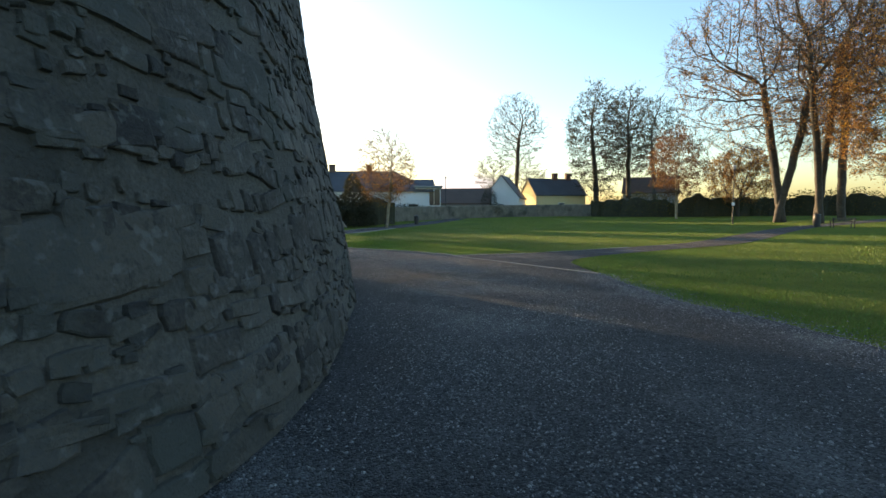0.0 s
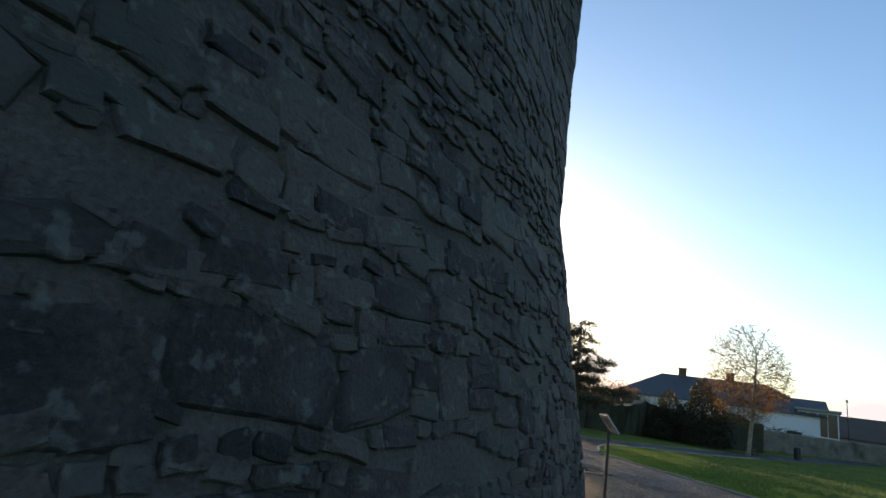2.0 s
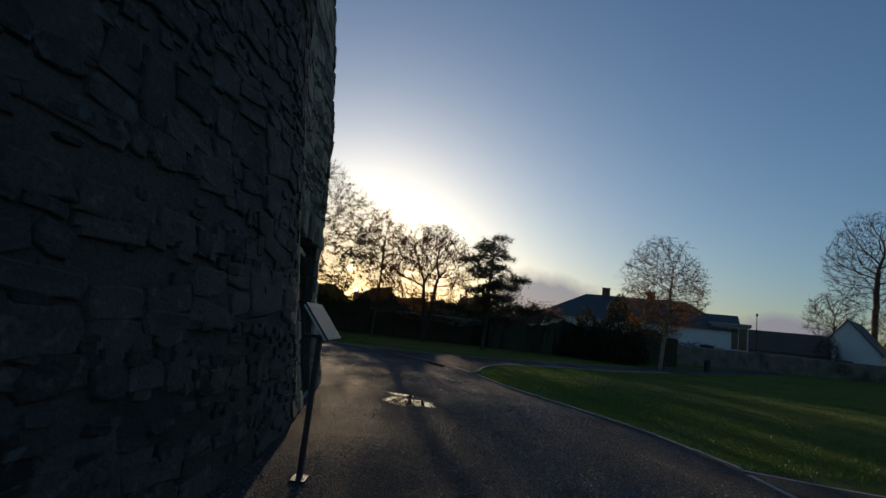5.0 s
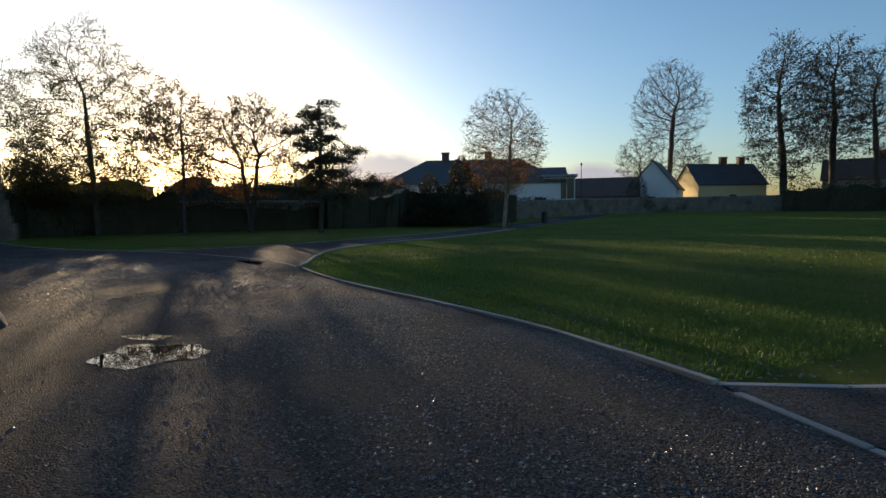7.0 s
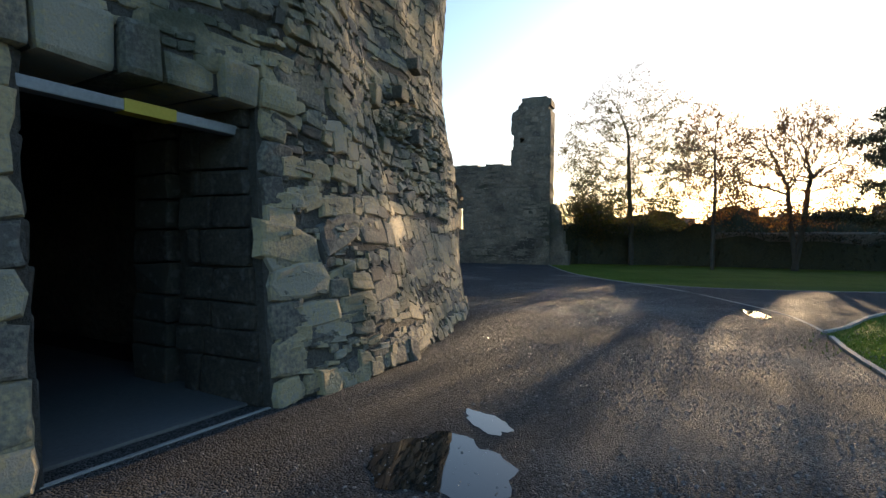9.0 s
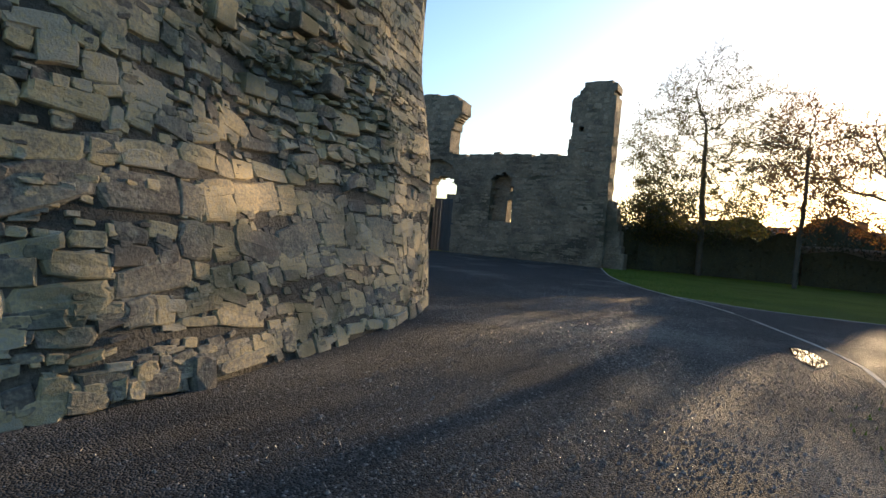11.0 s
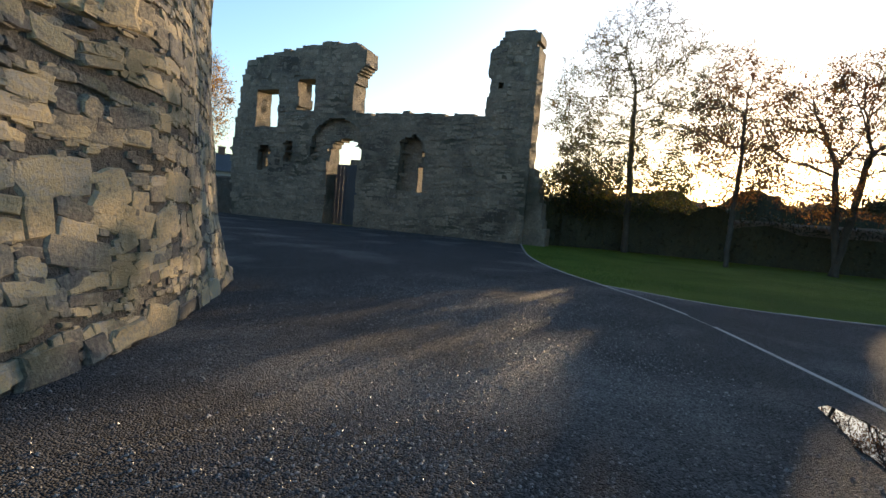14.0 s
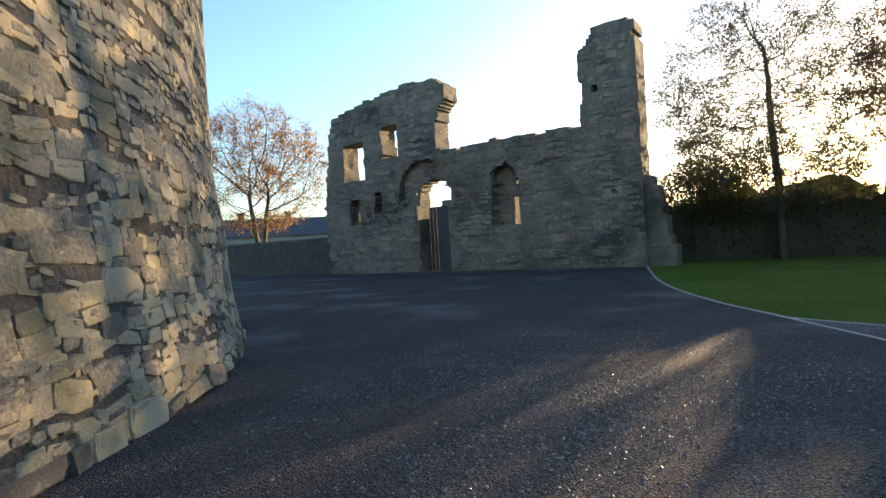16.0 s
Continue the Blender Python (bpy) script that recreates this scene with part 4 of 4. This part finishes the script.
def cone_tree(at, high, wide, count, label, seed):
    rnd = random.Random(seed)
    x, y = at
    ob = thing("evergreen_tree", label, "tree", (x, y, ground_z(x, y)))
    part("trunk", *tube([Vector((0, 0, -0.1)), Vector((0, 0, high * 0.9))], [0.14, 0.03], 6), BARK, ob)
    vs, fs = [], []
    for _ in range(count):
        z = high * (1 - math.sqrt(rnd.random()) * 0.98)
        a = rnd.uniform(0, 6.283)
        r = wide * min(1.0, (1.02 - z / high) * 1.5) ** 0.8 * (0.75 + 0.35 * noise.noise((math.cos(a) * 1.5, math.sin(a) * 1.5, z * 0.9 + seed))) * rnd.uniform(0.6, 1.05)
        leaf_quad(vs, fs, Vector((r * math.cos(a), r * math.sin(a), z)), 0.2, rnd)
    part("foliage", vs, fs, LEAF_DARK, ob)


cone_tree((-36.8, 44.6), 6.0, 2.9, 14000, "dark dense holly tree beside the bare birch", 1)
cone_tree((-39.0, 43.0), 4.6, 2.4, 8000, "dark rounded evergreen shrub by the border", 2)
cone_tree((-38.7, 84), 6.2, 2.4, 3500, "dark small tree before the white gable", 3)


# ---- houses ----
def house(at, turn, w, d, eave, ridge, wall_mat, roof_mat, label, hip=False, windows=(), chimneys=(), name="house"):
    """Ridge along local x; front wall faces local -y."""
    x, y = at
    ob = thing(name, label, "house", (x, y, ground_z(x, y)), turn=turn)
    hw, hd = w / 2, d / 2
    if hip:
        body = block(-hw, hw, -hd, hd, -0.2, eave, 0.02)
        part("wall", *body, wall_mat, ob)
        o = 0.4
        rv_ = [(-hw - o, -hd - o, eave), (hw + o, -hd - o, eave), (hw + o, hd + o, eave), (-hw - o, hd + o, eave), (-hw + hd * 1.1, 0, ridge), (hw - hd * 1.1, 0, ridge)]
        rf_ = [(0, 1, 5, 4), (1, 2, 5), (2, 3, 4, 5), (3, 0, 4), (3, 2, 1, 0)]
        roof = part("roof", rv_, rf_, roof_mat, ob)
    else:
        wv = [(-hw, -hd, -0.2), (hw, -hd, -0.2), (hw, hd, -0.2), (-hw, hd, -0.2), (-hw, -hd, eave), (hw, -hd, eave), (hw, hd, eave), (-hw, hd, eave), (-hw, 0, ridge - 0.1), (hw, 0, ridge - 0.1)]
        wf = [(0, 1, 5, 4), (2, 3, 7, 6), (1, 2, 6, 9, 5), (3, 0, 4, 8, 7)]
        part("wall", wv, wf, wall_mat, ob)
        o, s, t = 0.25, (ridge - eave) / hd, 0.18
        rv_, rf_ = [], []
        for sx in (-1, 1):
            X = sx * (hw + o)
            rv_ += [(X, -hd - o, eave - o * s), (X, 0, ridge), (X, hd + o, eave - o * s), (X, hd + o, eave - o * s - t), (X, 0, ridge - t), (X, -hd - o, eave - o * s - t)]
        for k in range(6):
            j = (k + 1) % 6
            rf_.append((k, j, 6 + j, 6 + k))
        rf_ += [(5, 4, 1, 0), (4, 3, 2, 1), (6, 7, 10, 11), (7, 8, 9, 10)]
        roof = part("roof", rv_, rf_, roof_mat, ob)
    for cx, cy in chimneys:
        ch = part("chimney", *join(block(cx - 0.5, cx + 0.5, cy - 0.35, cy + 0.35, ridge - 1.4, ridge + 0.9, 0.02), block(cx - 0.58, cx + 0.58, cy - 0.43, cy + 0.43, ridge + 0.9, ridge + 1.05, 0.02)), BRICK, roof)
    for face, a, z, ww, wh in windows:
        if face == "front":
            fr, pn = block(a - ww / 2 - 0.08, a + ww / 2 + 0.08, -hd - 0.05, -hd + 0.02, z - 0.08, z + wh + 0.08, 0.01), block(a - ww / 2, a + ww / 2, -hd - 0.07, -hd - 0.055, z, z + wh)
        else:
            X = hw if face == "right" else -hw
            e = 1 if face == "right" else -1
            fr = block(min(X - 0.02 * e, X + 0.05 * e), max(X - 0.02 * e, X + 0.05 * e), a - ww / 2 - 0.08, a + ww / 2 + 0.08, z - 0.08, z + wh + 0.08, 0.01)
            pn = block(min(X + 0.055 * e, X + 0.07 * e), max(X + 0.055 * e, X + 0.07 * e), a - ww / 2, a + ww / 2, z, z + wh)
        win = part("window", *fr, RENDER_WHITE, ob)
        part("pane", *pn, PANE, win)
    return ob


house((-55.5, 68.0), 38, 24, 10, 4.3, 7.9, RENDER_WHITE, SLATE, "long white hip-roofed bungalow with dark slates", hip=True, windows=[("front", a, 1.0, 1.5, 1.3) for a in (-8, -4, 1, 5, 9)], chimneys=[(-3.8, 0), (2.2, 0.3)])
house((-46.6, 73.6), 38, 4, 6, 5.0, 6.5, RENDER_WHITE, SLATE, "white two-storey end of the bungalow", windows=[("front", 0, 2.6, 1.2, 1.4)])
ext = thing("glass_extension", "flat-roofed glazed extension beside the white house", "house", (-44.3, 72.4, ground_z(-44.3, 72.4)), turn=33)
part("wall", *block(-2, 2, -1.5, 1.5, -0.2, 5.0, 0.02), RENDER_WHITE, ext)
part("roof", *block(-2.3, 2.3, -1.9, 1.9, 5.0, 5.3, 0.03), RENDER_GREY, ext)
for k in range(4):
    part("glass_panel", *block(-1.9 + k * 0.96, -1.02 + k * 0.96, -1.56, -1.52, 2.2, 4.8), PANE, ext)
for k in range(5):
    part("mullion", *block(-1.96 + k * 0.96, -1.9 + k * 0.96, -1.6, -1.5, 2.1, 4.9), RENDER_WHITE, ext)
house((-44.0, 84.5), 25, 9.5, 7, 2.6, 5.2, RENDER_GREY, TILE, "low brown-roofed house behind the park wall", windows=[("front", 0, 0.8, 1.4, 1.1)])
house((-39.3, 92.5), 103, 8.5, 6.6, 3.6, 7.6, RENDER_WHITE, SLATE, "white gabled cottage with dark roof", windows=[("left", 0, 1.0, 1.0, 1.2)])
house((-33.6, 103.5), 48, 11, 7.0, 4.2, 7.4, RENDER_YELLOW, SLATE, "cream gabled cottage with dark roof", windows=[("front", 0, 1.2, 1.2, 1.2)], chimneys=[(0.5, 0), (3.5, 0)])
house((-16, 112), 5, 10, 7, 4.5, 7.5, RENDER_GREY, TILE, "far grey house behind the trees", chimneys=[(2, 0)])
for k, (x, y) in enumerate(((-84, 30), (-79.5, 41), (-75, 52))):
    house((x, y), 72, 10, 7, 2.4, 4.5, RENDER_GREY, SLATE, "grey bungalow behind the boundary hedge", windows=[("right", 0, 1, 1.4, 1.2)], chimneys=[(0, 0)])
for k in range(4):
    house((-84 - 4.6 * k, -49 + 5.6 * k), 129, 7.2, 7, 4.2, 7.0, RENDER_GREY, SLATE, "terraced slate-roofed house with dormer beyond the wall", chimneys=[(2.6, 0)], windows=[("front", 0, 1.5, 1.2, 1.3)])

# ---- far cloud bank low over the houses ----
CLOUD = bpy.data.materials.new("distant_cloud")
CLOUD.use_nodes = True
ct = CLOUD.node_tree
ct.nodes.remove(ct.nodes["Principled BSDF"])
ce, cx_, cm = ct.nodes.new("ShaderNodeEmission"), ct.nodes.new("ShaderNodeBsdfTransparent"), ct.nodes.new("ShaderNodeMixShader")
ce.inputs[0].default_value, ce.inputs[1].default_value = (0.36, 0.35, 0.42, 1), 1.0
cg, cn_, cr_ = ct.nodes.new("ShaderNodeTexCoord"), ct.nodes.new("ShaderNodeTexNoise"), ct.nodes.new("ShaderNodeMapRange")
cn_.inputs["Scale"].default_value, cn_.inputs["Detail"].default_value = 0.02, 6
ct.links.new(cg.outputs["Object"], cn_.inputs["Vector"])
cl = ct.nodes.new("ShaderNodeAttribute")
cl.attribute_name = "body"
ca = ct.nodes.new("ShaderNodeMath")
ca.operation = 'MULTIPLY_ADD'
ca.inputs[1].default_value = 0.5
ct.links.new(cn_.outputs["Fac"], ca.inputs[0]); ct.links.new(cl.outputs["Fac"], ca.inputs[2])
cr_.inputs[1].default_value, cr_.inputs[2].default_value, cr_.inputs[4].default_value = 0.35, 0.75, 0.85
ct.links.new(ca.outputs[0], cr_.inputs[0]); ct.links.new(cr_.outputs[0], cm.inputs[0])
ct.links.new(cx_.outputs[0], cm.inputs[1]); ct.links.new(ce.outputs[0], cm.inputs[2])
ct.links.new(cm.outputs[0], ct.nodes["Material Output"].inputs[0])


def cloud(yaw0, yaw1, low, top, far=900):
    vs, fs, body = [], [], []
    n, m = 30, 10
    for i in range(n + 1):
        w = radians(yaw0 + (yaw1 - yaw0) * i / n)
        for k in range(m + 1):
            e = radians(low + (top - low) * k / m)
            vs.append((-8 - far * math.sin(w), 12 + far * math.cos(w), far * math.tan(e)))
            x, y = 2 * i / n - 1, k / m
            body.append(max(0.0, min(1.0, 1.25 - x * x * 1.1 - (y + 0.35 * (x + 1) * 0.5) ** 2 * 1.1)) * 0.75)
    for i in range(n):
        for k in range(m):
            fs.append((i * (m + 1) + k, (i + 1) * (m + 1) + k, (i + 1) * (m + 1) + k + 1, i * (m + 1) + k + 1))
    ob = part("backdrop", vs, fs, CLOUD, smooth=True)
    at = ob.data.attributes.new("body", 'FLOAT', 'POINT')
    at.data.foreach_set("value", body)
    ob.visible_shadow = False
    return tagged(ob, "low grey cloud bank far beyond the houses", "cloud", kind="structure")


cloud(58, 40, 2.0, 8.6)
cloud(33, 21, 2.0, 5.6)

# ---- small things on the lawn ----


def bench(x, y, turn, label):
    ob = thing("park_bench", label, "bench", (x, y, ground_z(x, y)), turn=turn)
    for sx in (-0.75, 0.75):
        part("leg", *join(block(sx - 0.03, sx + 0.03, -0.25, -0.19, -0.02, 0.62, 0.008), block(sx - 0.03, sx + 0.03, 0.19, 0.25, -0.02, 0.85, 0.008), block(sx - 0.03, sx + 0.03, -0.25, 0.25, 0.56, 0.62, 0.008)), IRON, ob)
    for k in range(4):
        part("seat_slat", *block(-0.85, 0.85, -0.2 + k * 0.1, -0.12 + k * 0.1, 0.42, 0.45, 0.006), WOOD, ob)
    for k in range(3):
        part("back_slat", *block(-0.85, 0.85, 0.19, 0.22, 0.52 + k * 0.12, 0.6 + k * 0.12, 0.006), WOOD, ob)


def bin_(x, y, label):
    ob = thing("litter_bin", label, "bin", (x, y, ground_z(x, y)))
    part("body", *tube([Vector((0, 0, -0.02)), Vector((0, 0, 0.9)), Vector((0, 0, 1.0))], [0.26, 0.28, 0.24], 14), IRON, ob)
    part("lid", *tube([Vector((0, 0, 1.0)), Vector((0, 0, 1.06)), Vector((0, 0, 1.14))], [0.29, 0.27, 0.1], 14), IRON, ob)


bench(-33.6, 46.6, 140, "dark park bench by the shrub border")
bench(7.0, 52, 200, "dark park bench on the lawn under beeches")
bin_(-34, 52.9, "black round litter bin by the path")
bin_(5.6, 54.6, "black round litter bin on the lawn")
post = thing("street_lamp", "slim dark park lamp post on the lawn", "lamp", (-0.8, 62, ground_z(-0.8, 62)))
part("pole", *tube([Vector((0, 0, -0.05)), Vector((0, 0, 1.2)), Vector((0, 0, 1.25)), Vector((0, 0, 5.6))], [0.07, 0.07, 0.045, 0.035], 8), IRON, post)
part("lantern", *tube([Vector((0, 0, 5.6)), Vector((0, 0, 5.7)), Vector((0, 0, 6.0)), Vector((0, 0, 6.1))], [0.06, 0.16, 0.12, 0.03], 8), RENDER_GREY, post)
part("notice", *block(-0.15, 0.15, -0.09, -0.07, 1.9, 2.2, 0.004), WHITE_PANEL, post, "small white notice")

far_lamp = thing("street_lamp", "thin far street lamp behind the glazed extension", "lamp", (-43.0, 76, ground_z(-43, 76)))
part("pole", *tube([Vector((0, 0, -0.05)), Vector((0, 0, 6.6))], [0.07, 0.04], 6), IRON, far_lamp)
part("lantern", *tube([Vector((0, 0, 6.6)), Vector((0, 0, 6.75)), Vector((0, 0, 7.0))], [0.06, 0.16, 0.08], 8), RENDER_GREY, far_lamp)

# ---- stones of the keep ----
U_A, U_B = along(-2.2, -3.5), along(-29.2, 5.6)


def keep_keep(u, z):
    return not (U_GATE0 - 0.16 < u < U_GATE1 + 0.2 and z < GATE_TOP + 0.3)


def keep_proud(u, z):
    scar = max(0, 1 - abs(u - U_SCAR) / 3.2) * max(0, 1 - abs(z - 3.0) / 1.4)
    base = 0.02 if u < U_GATE0 - 0.9 else 0.011
    if u > U_GATE1:
        base += 0.03 * max(0.0, 1 - (u - U_GATE1) / 2.6)
    return (base + 0.12 * scar) * (0.75 + 0.8 * abs(noise.noise((u * 2.1, z * 2.3, 4))))


rk = random.Random(77)
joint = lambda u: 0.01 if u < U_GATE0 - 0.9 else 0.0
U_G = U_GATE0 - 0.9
stones = list(rubble(keep_surface, U_A, U_G, 0.0, 5.2, 1.4, keep_keep, keep_proud, rk, joint))
stones += list(rubble(keep_surface, U_G, U_B, 0.0, 5.2, 1.05, keep_keep, keep_proud, rk, joint))
# small pinning stones wedged between the larger ones
for _ in range(8000):
    u, z = rk.uniform(U_A, U_B), 5.2 * rk.random() ** 1.2
    if keep_keep(u, z) and z > 0.06 and (u > U_G or rk.random() < 0.45):
        stones.append(stone(keep_surface, u, z, rk.uniform(0.03, 0.1), rk.uniform(0.02, 0.05), keep_proud(u, z) * rk.uniform(0.5, 1.1), rk))
stones += list(rubble(keep_surface, U_A, U_B, 5.2, 12.5, 1.6, keep_keep, keep_proud, rk, joint))
u = U_GATE1 + 0.5
while u < U_B:
    w = rk.uniform(0.1, 0.36)
    if rk.random() < 0.75:
        stones.append(stone(keep_surface, u + w, rk.uniform(0.04, 0.13), w * rk.uniform(0.8, 1.05), rk.uniform(0.06, 0.17), rk.uniform(0.015, 0.06), rk))
    u += 2 * w
# squared stones at the corners of the gate
for edge, way in ((U_GATE0, -1), (U_GATE1, 1)):
    z = 0.0
    while z < GATE_TOP + 0.2:
        h, w = rk.uniform(0.1, 0.17), rk.uniform(0.1, 0.2)
        stones.append(stone(keep_surface, edge + way * (w + 0.03), z + h, w, h, rk.uniform(0.015, 0.035), rk))
        z += 2 * h
near = lambda u, z: z < 2.3 and (U_GATE1 < u < U_GATE1 + 4.6)
single = [s for s in stones if near(s[0], s[1])][:300]
chosen = {id(s) for s in single}
rest = [s for s in stones if id(s) not in chosen]
# stones before the gate carry that side's shade in their colour
field("damp_stone_field", [s for s in rest if s[0] < U_GATE0 - 0.9], STONE_SHADE, wall_keep, "rubble stones coloured dark for the wall's shaded side")
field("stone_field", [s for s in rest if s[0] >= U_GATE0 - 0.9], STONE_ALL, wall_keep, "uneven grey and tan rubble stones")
for cu, cz, vs, fs in single:
    c = sum(vs, Vector()) / len(vs)
    ob = new("stone", mesh("stone", [v - c for v in vs], fs, STONE_ONE))
    ob.location = c
    ob.parent = wall_keep
# corbels that stand out of the broken face
rc = random.Random(9)
for x, y, z in ((-16.95, 12.7, 2.75), (-17.7, 12.75, 3.7), (-18.6, 12.8, 4.4), (-17.3, 12.7, 5.2), (-18.2, 12.8, 3.1), (-19.3, 12.75, 3.4), (-16.4, 12.6, 3.3)):
    u = along(x, y)
    cv, cn = keep_surface(u, z)
    t = Vector((-cn.y, cn.x, 0)).normalized()
    w, h, o = rc.uniform(0.1, 0.2), rc.uniform(0.09, 0.15), rc.uniform(0.12, 0.24)
    bv, bf = block(-w, w, -0.3, o, -h, h, 0.03)
    out = []
    for v in bv:
        q = cv + t * v.x + Vector((cn.x, cn.y, 0)) * v.y + Vector((0, 0, v.z + 0.05 * v.y))
        out.append(q + 0.03 * noise.noise_vector(q * 4))
    part("corbel_stone", out, bf, STONE_ONE, wall_keep)

# ---- loose chippings, fallen leaves and grass blades ----
rp = random.Random(8)
ROUTE = smooth_line([(0.4, 0.5), (-1.5, 4), (-4.5, 9), (-8, 12.6), (-12, 15.3), (-16, 15.6), (-21, 15.4), (-27, 14.8)], 0.1)
rng = np.random.default_rng(5)
N = 150000
spot = np.array([(p.x, p.y) for p in ROUTE])[rng.integers(0, len(ROUTE), N)] + rng.normal(0, 1.5, (N, 2))
patch = np.array([noise.noise((x * 0.7, y * 0.7, 0)) for x, y in spot])
spot = spot[patch > rng.uniform(-0.6, 0.3, N)]
margin = np.array([(p.x, p.y) for p in smooth_line(LAWN_EAST[1:], 0.1)])
spot = np.concatenate([spot, margin[rng.integers(0, len(margin), 14000)] + rng.normal(0, 0.3, (14000, 2)) + np.array((-0.15, -0.1))])
N = len(spot)
size = rng.uniform(0.005, 0.016, N) * rng.uniform(0.6, 1.2, N)
turn = rng.uniform(0, 6.28, (N, 1)) + np.arange(5) * 1.2566
reach = size[:, None] * rng.uniform(0.7, 1.25, (N, 5))
ring = np.stack([spot[:, :1] + reach * np.cos(turn), spot[:, 1:] + reach * np.sin(turn), np.full((N, 5), 0.004)], -1)
peak = np.stack([spot[:, 0] + rng.uniform(-0.5, 0.5, N) * size, spot[:, 1] + rng.uniform(-0.5, 0.5, N) * size, 0.006 + size * rng.uniform(0.35, 0.9, N)], -1)
pv = np.concatenate([ring, peak[:, None]], 1).reshape(-1, 3).tolist()
pf = [(6 * n + k, 6 * n + (k + 1) % 5, 6 * n + 5) for n in range(N) for k in range(5)]
tagged(part("loose_chippings", pv, pf, PEBBLE), "loose dark stone chippings on the tarred courtyard", "gravel", kind="stuff")

bv, bf = [], []


def blade(x, y, g, h):
    k = len(bv)
    a = rp.uniform(0, 6.28)
    w = 0.006
    lx, ly = rp.gauss(0, 0.4) * h, rp.gauss(0, 0.4) * h
    bv.extend(((x - w * math.cos(a), y - w * math.sin(a), g), (x + w * math.cos(a), y + w * math.sin(a), g), (x + lx, y + ly, g + h)))
    bf.append((k, k + 1, k + 2))


def sward(line, side, wide, per, step=0.12):
    P = smooth_line(line, step)
    for i in range(len(P) - 1):
        d = (P[i + 1] - P[i]).normalized()
        n = Vector((-d.y, d.x)) * side
        for _ in range(per):
            o = 0.06 + abs(rp.gauss(0, wide))
            q = P[i] + n * o + d * rp.uniform(0, step)
            blade(q.x, q.y, ground_z(q.x, q.y), rp.uniform(0.02, 0.055))


sward(EDGE_NORTH, -1, 2.6, 420)
sward(LAWN_EAST[1:], -1, 1.6, 160)
sward(STRIP[4:], -1, 1.8, 90)
sward(BRANCH_R[:5], -1, 2.0, 110)
sward(FOOT_R[:4], -1, 1.0, 80)
M = 110000
field_x, field_y = rng.uniform(-34, 12, M), rng.uniform(10, 78, M)
for x, y in zip(field_x, field_y):
    # only on the open lawn between the paths
    edge_y = 16.9 if x < -9 else 17.2 + 0.55 * (x + 9) if x < -4 else 20
    left = np.interp(y, (16, 18.4, 22.8, 33, 42, 58, 74), (-17, -19.4, -23.6, -26.2, -29.4, -34.2, -38.2))
    foot = np.interp(y, (12.6, 17.4, 22.5, 28.5, 48.6, 61, 78), (-4.0, -4.4, -2.0, 0.2, 4.0, 8.6, 17))
    if x > left + 0.3 and (y > edge_y + 0.4 and x < foot - 2.3 or y > 12.8 and foot + 0.3 < x):
        k = len(bv)
        a, w, h, g = rp.uniform(0, 6.28), rp.uniform(0.008, 0.016), rp.uniform(0.03, 0.06), ground_z(x, y)
        bv.extend(((x - w * math.cos(a), y - w * math.sin(a), g), (x + w * math.cos(a), y + w * math.sin(a), g), (x + rp.gauss(0, 0.02), y + rp.gauss(0, 0.02), g + h)))
        bf.append((k, k + 1, k + 2))
tagged(part("grass_blades", bv, bf, BLADE), "short green grass blades standing on the lawn", "grass", kind="stuff")
